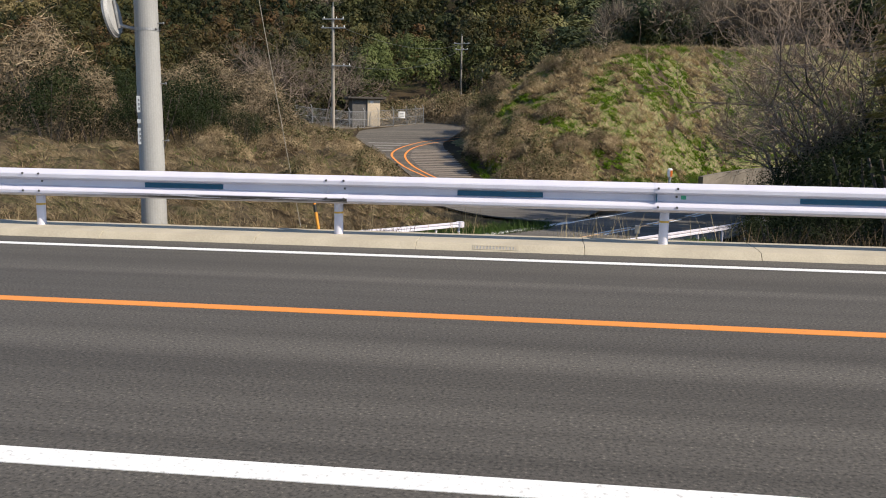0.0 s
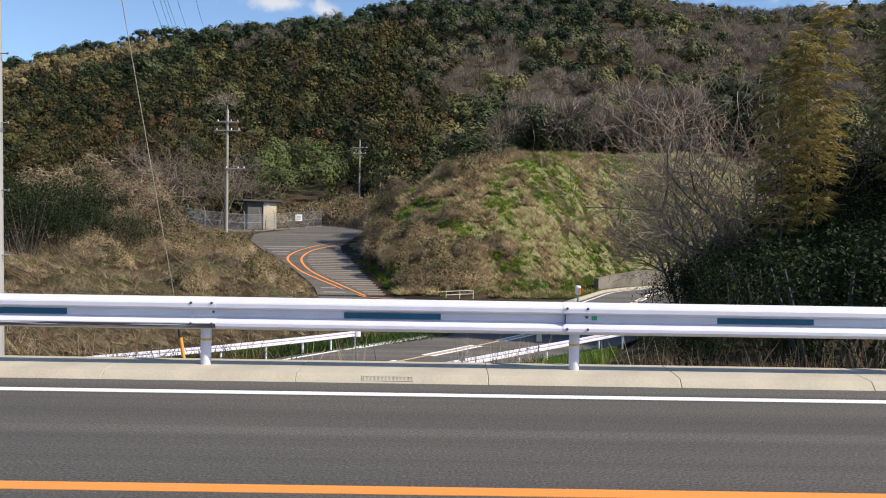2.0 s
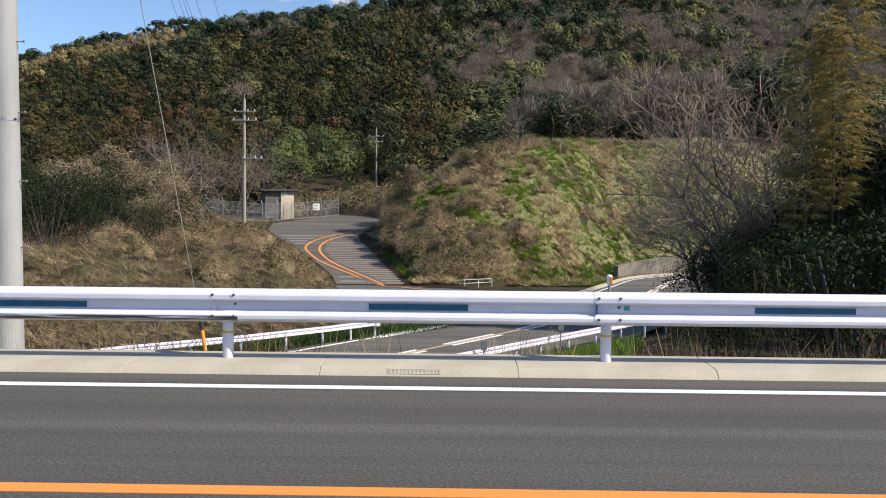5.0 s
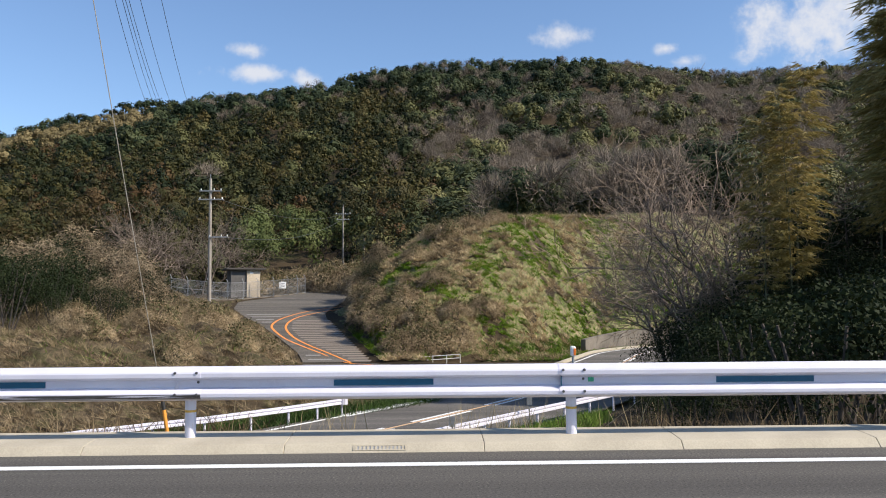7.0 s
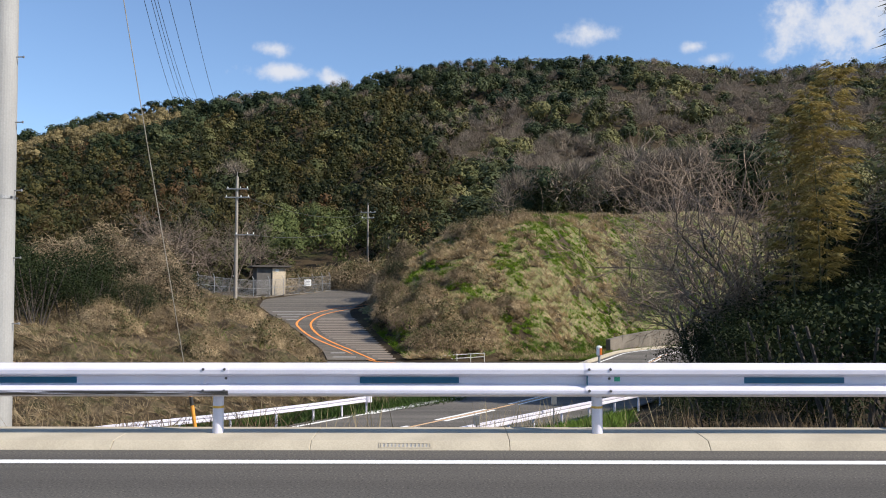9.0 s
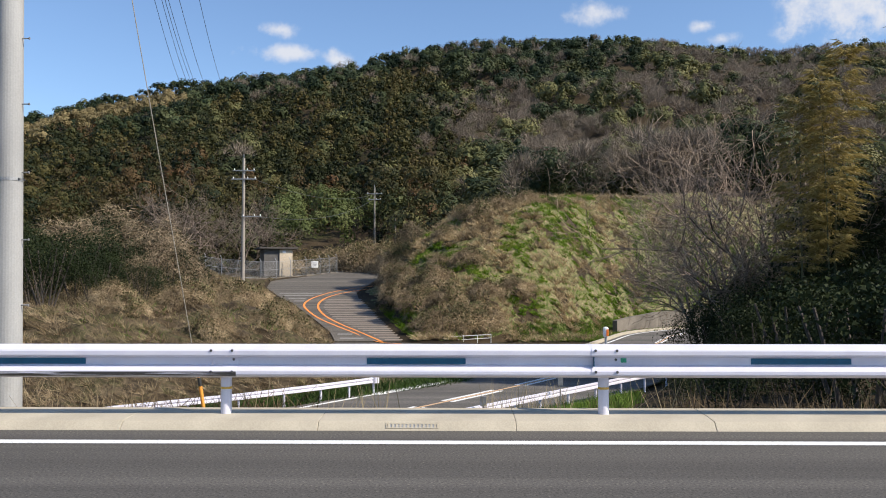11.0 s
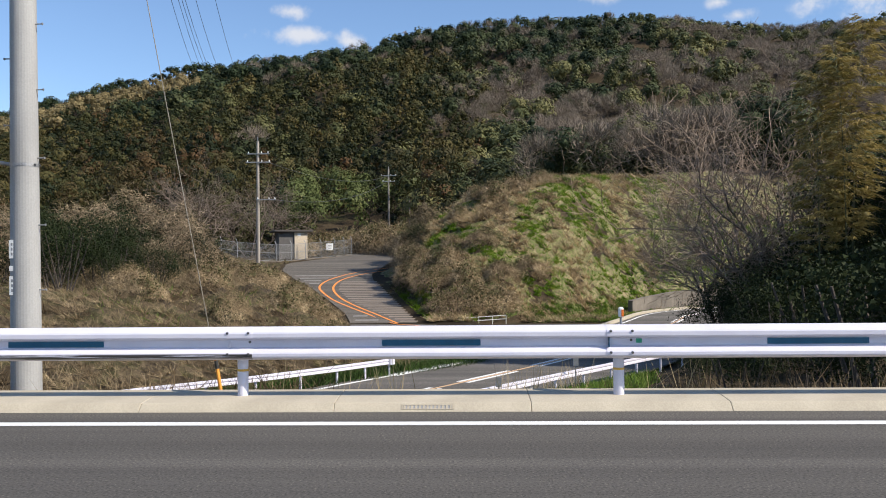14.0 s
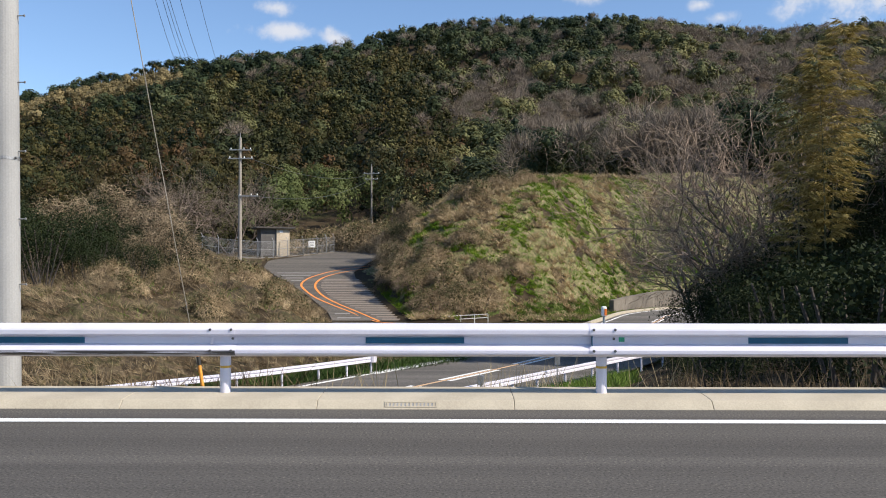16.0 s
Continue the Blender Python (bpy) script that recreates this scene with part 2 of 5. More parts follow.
def ramp_height(y):
    return np.where(y < 72, -2.4 + 0.1615 * np.clip(y - 46, 0, 26), 1.8 + 0.08 * np.clip(y - 72, 0, 20))


def road_left(y):
    return np.interp(y, [16, 21, 25, 31, 38, 44, 46.3, 48.9, 53.8, 59.7, 63, 67.5, 71, 78, 90], [4, 2.6, 1.2, -2, -4.2, -5.2, -5.7, -6.4, -8.5, -11.2, -13.1, -15.2, -15.6, -12.6, -9.5])


def road_right(y):
    return np.interp(y, [40, 46.2, 51.6, 57, 62.1, 65, 71, 80, 90], [4.0, -1.2, -2.9, -4.5, -6.0, -6.5, -5.6, -3.0, 0.0])


def land(x, y):
    """Height of the ground."""
    x, y = np.asarray(x, float), np.asarray(y, float)
    z = -2.6 * sstep(y, 0.45, 6.0) - 0.02
    # bank of dry grass beyond the lower rail
    s = (-(x + 3.5) * 0.755 + (y - 17.8) * 0.656) - 0.9
    back = sstep(s, 0.0, 11.0)
    bank = -2.6 + 3.1 * back + 0.2 * sstep(s, 12, 40) + (0.45 * wob(x, y, 3.0) + 0.22 * vnoise(x, y, 1.3, 5)) * back + 1.7 * sstep(y, 56, 68) * back
    fall = sstep(x - road_left(y), -6.5, -0.4)
    lower = np.where(y > 44, ramp_height(y) - 0.03, -2.6)
    bank = bank * (1 - fall) + np.minimum(bank, lower) * fall
    z = np.where(y > 8, np.maximum(z, np.where((y > 40) & (x > road_right(y) + 1.0), -2.6, bank)), z)
    # ramp and yard
    on = (x > road_left(y) - 0.4) & (x < road_right(y) + 0.4) & (y > 44)
    z = np.where((y > 44) & (x > road_left(y) - 0.4), np.maximum(np.where(x < road_right(y) + 4, ramp_height(y), -2.6), z) - 0.03 * on, z)
    z = np.where(on, ramp_height(y) - 0.06, z)
    # green slope between the main road and the rail of the lower road
    q = (x - 0.6) * 0.79 - (y - 10.2) * 0.61
    z = np.where((q > 0) & (y < 30) & (y > 1), np.maximum(z, np.minimum(-2.5 + 0.27 * q, -0.9)), z)
    # grassy mound
    yf = np.interp(x, [-4, 3, 10, 15.5, 20, 27, 36, 60], [47, 49.0, 53.0, 59.5, 64.5, 70.5, 75.0, 82])
    front = (y - yf) * 0.86
    edge = x - road_right(y) - 1.2
    side = np.minimum(edge * 1.6, edge * 0.5 + 0.25 * np.clip(y - 49, 0, 22) + 0.8)
    k = 1.8
    inside = -np.log(np.exp(-np.clip(front, -60, 60) / k) + np.exp(-np.clip(side, -60, 60) / k)) * k + k * 0.55
    rise = np.clip(inside, 0, None) * 0.98
    cap = 12.3 + 0.12 * np.clip(x - 9, 0, 30) + 0.5 * wob(x, y, 7.0, 2.0)
    rise = -1.3 * np.log(np.exp(-rise / 1.3) + np.exp(-cap / 1.3)) + (0.25 * wob(x, y, 1.6, 5.0) + 0.16 * vnoise(x, y, 1.5, 9)) * sstep(inside, 0.5, 3)
    z = np.where((inside > 0) & (y > 42), np.maximum(z, -2.5 + rise), z)
    # right bank under the bamboo
    z = z + 2.2 * sstep(x - 0.28 * y, 6, 20) * sstep(y, 3, 10) * (1 - sstep(y, 45, 60))
    # mountain
    d = y + 8.78
    u = (x - 2.45) / np.maximum(d, 1)
    far = 330 + 50 * sstep(u, -0.3, 0.1)
    top = np.interp(u, RIDGE_U, RIDGE_S) * far - 6.0
    g = np.clip((d - 104) / (far - 104), 0, None)
    hill = np.where(g < 1, g ** 1.08, 1 - 0.5 * (g - 1))
    amp = sstep(g, 0.02, 0.3) * (1 - 0.8 * sstep(g, 0.7, 1.0))
    hill = 2.0 + (top - 2.0) * hill + 5.0 * amp * wob(x, y, 22.0, 1.0) + 2.0 * amp * wob(x, y, 9.0, 3.0)
    blend = sstep(d, 84, 118)
    z = np.where(d > 84, np.maximum(z * (1 - blend) + np.maximum(z, hill) * blend, -3), z)
    # ground on and behind the main road
    z = np.where(y < 0.45, -0.02, z)
    return z


def land1(x, y):
    return float(land(np.array([x]), np.array([y]))[0])


def lattice(xs, ys):
    X, Y = np.meshgrid(xs, ys)
    Z = land(X, Y)
    v = np.stack([X.ravel(), Y.ravel(), Z.ravel()], 1)
    nx, ny = len(xs), len(ys)
    i = np.arange(ny - 1)[:, None] * nx + np.arange(nx - 1)[None, :]
    f = np.stack([i, i + 1, i + nx + 1, i + nx], -1).reshape(-1, 4)
    return v, f


xs = np.unique(np.concatenate([np.linspace(-3000, -400, 8), np.linspace(-400, -60, 40), np.linspace(-60, 60, 151), np.linspace(60, 400, 46), np.linspace(400, 3000, 8)]))
ys = np.unique(np.concatenate([np.linspace(-3000, -60, 10), np.linspace(-60, 0.2, 8), [0.36, 0.46], np.linspace(0.6, 90, 150), np.linspace(92, 460, 110), np.linspace(480, 3000, 12)]))
gv, gf = lattice(xs, ys)
gm = bpy.data.meshes.new("ground")
gm.from_pydata(gv.tolist(), [], gf.tolist())
tagged(put("ground", gm, GROUND, smooth=True), "brown earth and leaf litter rising to a wooded mountain", "ground", kind="structure")


# ---------------------------------------------------------------- main road
def slab(name, x0, x1, y0, y1, z0, z1, mat, bevel=0.0, parent=None):
    bm = bmesh.new()
    box(bm, (x0 + x1) / 2, (y0 + y1) / 2, (z0 + z1) / 2, x1 - x0, y1 - y0, z1 - z0, bevel)
    return part(name, bm, mat, parent)


tagged(slab("road", -150, 150, -11.9, -0.452, -0.3, 0.0, ASPHALT), "dark grey asphalt two-lane road, dry", "road", kind="structure")
tagged(slab("edge_line", -150, 150, -1.135, -0.985, -0.01, 0.004, WHITE_LINE), "white painted edge line along the far lane", "road marking", kind="structure")
tagged(slab("centre_line", -150, 150, -4.135, -3.985, -0.01, 0.004, ORANGE_LINE), "orange painted centre line on asphalt", "road marking", kind="structure")
tagged(slab("edge_line_near", -150, 150, -7.12, -6.96, -0.01, 0.004, WHITE_LINE), "white painted edge line along the near lane", "road marking", kind="structure")


def kerb_block(length):
    bm = bmesh.new()
    prof = [(-0.455, -0.25), (-0.455, 0.0), (-0.45, 0.008), (-0.375, 0.078), (-0.36, 0.084), (-0.10, 0.10), (0.33, 0.112), (0.35, 0.095), (0.35, -0.25)]
    ends = []
    for x, inset in ((0.0, 0.004), (0.004, 0.0), (length - 0.004, 0.0), (length, 0.004)):
        ends.append([bm.verts.new((x, y + (inset if y < -0.2 else -inset), z - (inset if z > 0 else 0))) for y, z in prof])
    n = len(prof)
    for a, b in zip(ends, ends[1:]):
        for i in range(n):
            bm.faces.new((a[i], a[(i + 1) % n], b[(i + 1) % n], b[i]))
    bm.faces.new(ends[0][::-1])
    bm.faces.new(ends[-1])
    me = bpy.data.meshes.new("kerb_block")
    bmesh.ops.recalc_face_normals(bm, faces=bm.faces)
    bm.to_mesh(me)
    bm.free()
    me.materials.append(CONCRETE)
    return me


kerb = tagged(empty("kerb", pose(0, 0, 0)), "pale concrete kerb in two-metre blocks along the road", "kerb", kind="structure")
kerb_mesh = kerb_block(1.996)
for i in range(-20, 22):
    b = new("kerb_block", kerb_mesh)
    b.parent = kerb
    b.location = (-0.95 + 2 * i, 0, 0)


def drain_grate():
    th = tagged(empty("drain_grate", pose(2.0, -0.415, 0.041, 43, 0, 0)), "grey steel drain grate set in the concrete kerb", "drain grate")
    bm = bmesh.new()
    for y in (-0.028, 0.028):
        box(bm, 0, y, 0.0, 0.53, 0.010, 0.012)
    for x in (-0.258, 0.258):
        box(bm, x, 0, 0.0, 0.014, 0.055, 0.012)
    part("frame", bm, CONCRETE, th)
    for k in range(13):
        bm = bmesh.new()
        box(bm, -0.234 + 0.039 * k, 0, 0.0, 0.020, 0.05, 0.010)
        part("bar", bm, CONCRETE, th)
    # A plate of darker concrete stands in for the shade between the bars.
    bm = bmesh.new()
    box(bm, 0, 0, -0.002, 0.50, 0.05, 0.004)
    part("gap_shade", bm, POLE_CONCRETE, th, "darker plate standing for the shaded gap under the bars")
    return th


drain_grate()


# ---------------------------------------------------------------- guard rail by the main road
def rail_paint_scraped():
    m, n, l, b = material("scraped_rail_paint", 0.4)
    tc = n.new("ShaderNodeTexCoord")
    sep = n.new("ShaderNodeSeparateXYZ")
    l.new(tc.outputs["Object"], sep.inputs[0])
    streak = noise_node(n, l, 3.0, 4, rough=0.6, stretch=(0.35, 6.0, 30.0))
    band = ramp(n, l, sep.outputs["Z"], [(0.500, (0, 0, 0)), (0.515, (1, 1, 1)), (0.555, (1, 1, 1)), (0.572, (0, 0, 0))])
    along = n.new("ShaderNodeMapRange")
    along.inputs["From Min"].default_value, along.inputs["From Max"].default_value = 0.4, 1.9
    l.new(sep.outputs["X"], along.inputs["Value"])
    k = mixed(n, l, 1.0, band, ramp(n, l, streak, [(0.41, (0, 0, 0)), (0.50, (1, 1, 1))]), "MULTIPLY")
    k = mixed(n, l, 1.0, k, along.outputs["Result"], "MULTIPLY")
    clean = ramp(n, l, noise_node(n, l, 2.5, 5), [(0.3, (0.60, 0.59, 0.68)), (0.7, (0.67, 0.66, 0.74))])
    l.new(mixed(n, l, k, clean, (0.04, 0.037, 0.035)), b.inputs["Base Color"])
    return m


RAIL_SCRAPED = rail_paint_scraped()
TEAL = simple("teal_reflective_strip", (0.0, 0.085, 0.165), (0.003, 0.105, 0.20), 12, 0.35)
YELLOW = simple("yellow_band", (0.62, 0.36, 0.05), (0.70, 0.45, 0.08), 20, 0.5)
ORANGE = simple("orange_reflector", (0.75, 0.16, 0.02), (0.85, 0.22, 0.03), 20, 0.3)
WHITE = simple("white_plastic", (0.70, 0.70, 0.68), (0.80, 0.80, 0.78), 10, 0.45)
STAKE_ORANGE = simple("stake_orange", (0.70, 0.27, 0.03), (0.80, 0.34, 0.05), 20, 0.5)
GREEN_MARK = simple("green_mark", (0.02, 0.30, 0.16), (0.05, 0.42, 0.24), 40, 0.5)
BLACK = simple("black_plastic", (0.012, 0.012, 0.012), (0.03, 0.03, 0.03), 12, 0.5)


def beam_profile():
    """Front line of a two-ridge beam as (y, z), then its back, 4 mm behind."""
    front = [(-0.100, 0.492), (-0.115, 0.495), (-0.185, 0.520), (-0.194, 0.535), (-0.194, 0.565), (-0.185, 0.577), (-0.125, 0.622), (-0.117, 0.630),
             (-0.117, 0.700), (-0.125, 0.708), (-0.185, 0.722), (-0.194, 0.735), (-0.194, 0.775), (-0.185, 0.790), (-0.115, 0.838), (-0.100, 0.842)]
    return front, [(y + 0.005, z) for y, z in reversed(front)]


def beam(length, mat, x0, parent, proud=0.0):
    front, back = beam_profile()
    bm = bmesh.new()
    rings = [[bm.verts.new((x, y - proud, z)) for y, z in front + back] for x in (0, length)]
    n = len(rings[0])
    for i in range(n):
        bm.faces.new((rings[0][i], rings[0][(i + 1) % n], rings[1][(i + 1) % n], rings[1][i]))
    h = len(front)
    for r in rings:
        for i in range(h - 1):
            bm.faces.new((r[i], r[i + 1], r[n - 2 - i], r[n - 1 - i]))
    ob = part("beam", bm, mat, parent)
    ob.location.x = x0
    return ob


def bolt(parent, x, y, z, r=0.016):
    bm = bmesh.new()
    rod(bm, (x, y, z), (x, y - 0.014, z), r, r * 0.85, 6)
    return part("bolt", bm, DARK_STEEL, parent)


def guard_rail():
    rail = tagged(empty("guard_rail"), "white steel guard rail with two-ridge beams and teal strips", "guard rail")
    for i in range(-9, 11):
        x = 4.0 * i
        bm = bmesh.new()
        rod(bm, (x, 0, 0.05), (x, 0, 0.80), 0.057, seg=24)
        rod(bm, (x, 0, 0.80), (x, 0, 0.815), 0.057, 0.045, 24)
        post = part("post", bm, RAIL_PAINT, rail, smooth=False)
        bm = bmesh.new()
        rod(bm, (x, 0, 0.362), (x, 0, 0.386), 0.0585, seg=24)
        part("band", bm, YELLOW, post, "yellow reflective band")
        bm = bmesh.new()
        box(bm, x, -0.085, 0.665, 0.07, 0.06, 0.06, 0.004)
        part("bracket", bm, RAIL_PAINT, rail)
        beam(4.30, RAIL_SCRAPED if i == -1 else RAIL_PAINT, x - 0.15, rail, 0.006 if i % 2 else 0.0)
        for dx in (-0.11, 0.11):
            for y, z in ((-0.182, 0.780), (-0.186, 0.560)):
                bolt(rail, x + dx, y - 0.012, z)
        bolt(rail, x + 0.11, -0.120, 0.682)
        bm = bmesh.new()
        box(bm, x + 2.027, -0.127, 0.665, 1.035, 0.005, 0.062)
        part("reflective_strip", bm, TEAL, rail, "teal reflective strip")
    # folded lap plate and paint mark at one joint, a bent flap at the next
    bm = bmesh.new()
    box(bm, 3.875, -0.155, 0.665, 0.006, 0.06, 0.10)
    part("lap_edge", bm, TEAL, rail, "teal-stained edge of a lapped beam")
    bm = bmesh.new()
    box(bm, 4.19, -0.128, 0.675, 0.06, 0.004, 0.045, 0.001)
    part("paint_mark", bm, GREEN_MARK, rail, "green paint mark")
    bm = bmesh.new()
    box(bm, 0, 0, 0, 0.03, 0.005, 0.10, 0.002, pose(-0.10, -0.15, 0.655, 20, 25, 0))
    part("bent_flap", bm, RAIL_PAINT, rail)
    return rail


guard_rail()


def delineator():
    th = tagged(empty("road_delineator", pose(4.07, 0.22, 0.10)), "white delineator post with an orange reflector behind the rail", "delineator")
    bm = bmesh.new()
    rod(bm, (0, 0, 0), (0, 0, 0.80), 0.014, seg=12)
    part("pole", bm, GALV, th)
    bm = bmesh.new()
    box(bm, 0, 0, 0.85, 0.058, 0.045, 0.11, 0.016)
    head = part("head", bm, WHITE, th)
    bm = bmesh.new()
    box(bm, 0.014, -0.026, 0.842, 0.026, 0.006, 0.075, 0.002)
    part("reflector", bm, ORANGE, head, "orange reflector")


delineator()


def marker_stake():
    th = tagged(empty("marker_stake", pose(-0.40, 0.55, 0.0, 0, -9, 0)), "yellow and black striped marker stake leaning behind the rail", "stake")
    z = -0.3
    for k, (h, mat) in enumerate(((0.62, STAKE_ORANGE), (0.10, BLACK), (0.06, STAKE_ORANGE), (0.05, BLACK), (0.05, STAKE_ORANGE))):
        bm = bmesh.new()
        rod(bm, (0, 0, z), (0, 0, z + h), 0.021, seg=14)
        part("stripe", bm, mat, th)
        z += h


marker_stake()


# ---------------------------------------------------------------- concrete pole with a traffic mirror
def concrete_pole():
    x, y = -3.10, 1.35
    z0 = land1(x, y)
    th = tagged(empty("concrete_utility_pole", pose(x, y, z0, 0, -0.6, 0)), "grey concrete utility pole with step bolts and steel bands", "utility pole")
    bm = bmesh.new()
    rod(bm, (0, 0, -0.3), (0, 0, 11.5), 0.183, 0.118, 32)
    part("shaft", bm, POLE_CONCRETE, th, smooth=False)
    for z, s in ((1.21, 1), (2.02, 1), (2.86, 1), (3.72, 1), (4.55, 1), (3.28, -1), (4.12, -1), (4.95, -1)):
        bm = bmesh.new()
        r = 0.178 - 0.0055 * z
        rod(bm, (s * r * 0.8, 0, z - z0), (s * (r + 0.085), 0, z - z0), 0.008, seg=8)
        rod(bm, (s * (r + 0.085), 0, z - z0), (s * (r + 0.097), 0, z - z0), 0.016, seg=8)
        part("step_bolt", bm, GALV, th)
    for z in (2.77,):
        bm = bmesh.new()
        rod(bm, (0, 0, z - z0 - 0.02), (0, 0, z - z0 + 0.02), 0.170, seg=32)
        bnd = part("band", bm, GALV, th)
        for a in (-0.06, 0.06):
            bolt(bnd, 0.167, a, z - z0, 0.014)
    for z, h in ((1.72, 0.23), (1.48, 0.06), (1.27, 0.23)):
        bm = bmesh.new()
        box(bm, -0.085, -0.153, z - z0, 0.075, 0.008, h, 0.003, None)
        plate = part("number_plate", bm, WHITE, th, "small pale plate")
        if h > 0.1:
            for q in (-0.06, 0.0, 0.06):
                bm = bmesh.new()
                box(bm, -0.085, -0.158, z - z0 + q, 0.02, 0.003, 0.035)
                part("bar", bm, GALV, plate)
    return th, x, y, z0


POLE, PX, PY, PZ = concrete_pole()


MIRROR_GREY = simple("mirror_back_grey", (0.30, 0.30, 0.30), (0.42, 0.42, 0.41), 4, 0.6)


def traffic_mirror():
    th = tagged(empty("traffic_mirror", pose(PX, PY, 2.77)), "round traffic mirror with grey back on pole arm", "traffic mirror")
    bm = bmesh.new()
    rod(bm, (-0.13, 0, 0.0), (-0.45, -0.03, 0.06), 0.024, seg=12)
    part("arm", bm, GALV, th)
    m = pose(-0.50, -0.05, 0.20, 80, 0, 99)
    bm = bmesh.new()
    bmesh.ops.create_cone(bm, cap_ends=True, segments=40, radius1=0.30, radius2=0.27, depth=0.05, matrix=m)
    part("back", bm, MIRROR_GREY, th)
    bm = bmesh.new()
    bmesh.ops.create_cone(bm, cap_ends=True, segments=40, radius1=0.315, radius2=0.315, depth=0.03, matrix=m @ pose(0, 0, -0.03))
    part("rim", bm, GALV, th)
    bm = bmesh.new()
    box(bm, 0, 0, 0.05, 0.05, 0.40, 0.03, 0.006, m)
    part("mount", bm, GALV, th)


traffic_mirror()

# ---------------------------------------------------------------- lower road, junction, ramp
def ribbon(name, left, right, mat, lift=0.0, parent=None, thick=0.05):
    """A sheet between two lines of 3D points, with a little thickness."""
    bm = bmesh.new()
    rows = []
    for a, b in zip(left, right):
        rows.append([bm.verts.new((p[0], p[1], p[2] + dz)) for p, dz in ((a, lift), (b, lift), (b, lift - thick), (a, lift - thick))])
    for p, q in zip(rows, rows[1:]):
        for i in range(4):
            bm.faces.new((p[i], p[(i + 1) % 4], q[(i + 1) % 4], q[i]))
    bm.faces.new(rows[0])
    bm.faces.new(rows[-1][::-1])
    return part(name, bm, mat, parent)


def offset(line, d):
    out = []
    for i, p in enumerate(line):
        q = np.array(line[min(i + 1, len(line) - 1)]) - np.array(line[max(i - 1, 0)])
        n = np.array((q[1], -q[0], 0)) / math.hypot(q[0], q[1])
        out.append(np.array(p) + n * d)
    return out


LOW = -2.45
low_left = spline([(-11, 4, LOW), (-6.5, 11, LOW), (-2.2, 17.9, LOW), (3.1, 26.3, LOW), (8.6, 36.5, LOW), (12.8, 47.0, LOW), (16.2, 55.4, LOW), (20.6, 61.0, LOW), (27.5, 66.5, LOW), (37, 70.8, LOW)], 1.5)
tagged(ribbon("lower_road", offset(low_left, -0.35), offset(low_left, 7.4), LOWER_ASPHALT), "grey asphalt side road below the embankment", "road", kind="structure")
tagged(ribbon("lower_edge_line", offset(low_left, 0.0), offset(low_left, 0.14), WHITE_LINE, 0.006, thick=0.01), "white edge line of the lower road", "road marking", kind="structure")
line_mid = tagged(empty("lower_centre_line"), "pale worn orange centre line of the lower road", "road marking", kind="structure")
PALE_ORANGE = line_paint("faded_orange_paint", (0.62, 0.40, 0.22), (0.30, 0.22, 0.15))
ribbon("stripe", offset(low_left, 3.10), offset(low_left, 3.20), PALE_ORANGE, 0.006, line_mid, 0.01)
for k in range(3, 40, 3):
    for d in (2.90, 3.27):
        seg = low_left[k:k + 3]
        if len(seg) > 1:
            ribbon("dash", offset(seg, d), offset(seg, d + 0.14), WHITE_LINE, 0.006, line_mid, 0.01)
ribbon("kerb_dash", offset(low_left[12:18], -0.12), offset(low_left[12:18], 0.28), WHITE_LINE, 0.009, line_mid, 0.01)

jl = spline([(3.4, 27.4, LOW), (0.4, 29.2, LOW), (-2.2, 33, LOW), (-4.4, 39.5, LOW), (-5.75, 46.4, LOW)], 1.2)
n_j = len(jl)
jr = [np.array((3.6 + 7.6 * t - 13.0 * t ** 3, 27.4 + 21 * t - 2.2 * t ** 3, LOW)) for t in np.linspace(0, 1, n_j)]
tagged(ribbon("junction", jl, jr, LOWER_ASPHALT, 0.004), "grey asphalt junction at the foot of the ramp", "road", kind="structure")
yy = np.linspace(46.2, 92, 60)
rl = [np.array((float(road_left(y)), y, float(ramp_height(y)))) for y in yy]
rr = [np.array((float(road_right(y)), y, float(ramp_height(y)))) for y in yy]
tagged(ribbon("ramp_road", rl, rr, ASPHALT_OLD, 0.008), "worn dark asphalt ramp curving up to a yard", "road", kind="structure")


def on_ramp(pts):
    return [np.array((x, y, float(ramp_height(np.array(y))))) for x, y in pts]


outer = spline(on_ramp([(0.8, 41.6), (-1.2, 44.0), (-2.8, 46.0), (-4.8, 48.8), (-6.4, 51.1), (-8.1, 53.8), (-9.6, 57.2), (-10.15, 59.3), (-10.05, 61.6), (-9.4, 63.6), (-8.4, 65.5), (-6.6, 67.4), (-3.5, 69.5)]), 0.6)
inner = spline(on_ramp([(-2.5, 46.0), (-4.4, 49.0), (-6.1, 51.6), (-7.6, 54.4), (-8.7, 57.6), (-9.0, 60.1), (-8.7, 62.5), (-7.7, 64.5), (-6.0, 66.3), (-3.2, 68.4)]), 0.6)
ol = tagged(empty("ramp_orange_lines"), "two orange lines curving up the ramp", "road marking", kind="structure")
ribbon("orange_line", offset(outer, -0.09), offset(outer, 0.09), ORANGE_LINE, 0.016, ol, 0.01)
ribbon("orange_line", offset(inner, -0.09), offset(inner, 0.09), ORANGE_LINE, 0.017, ol, 0.01)
bars = tagged(empty("ramp_rumble_bars"), "worn pale bars painted across the ramp", "road marking", kind="structure")
BROWN_BAR = line_paint("worn_brown_bar", (0.24, 0.19, 0.145), (0.13, 0.11, 0.09))
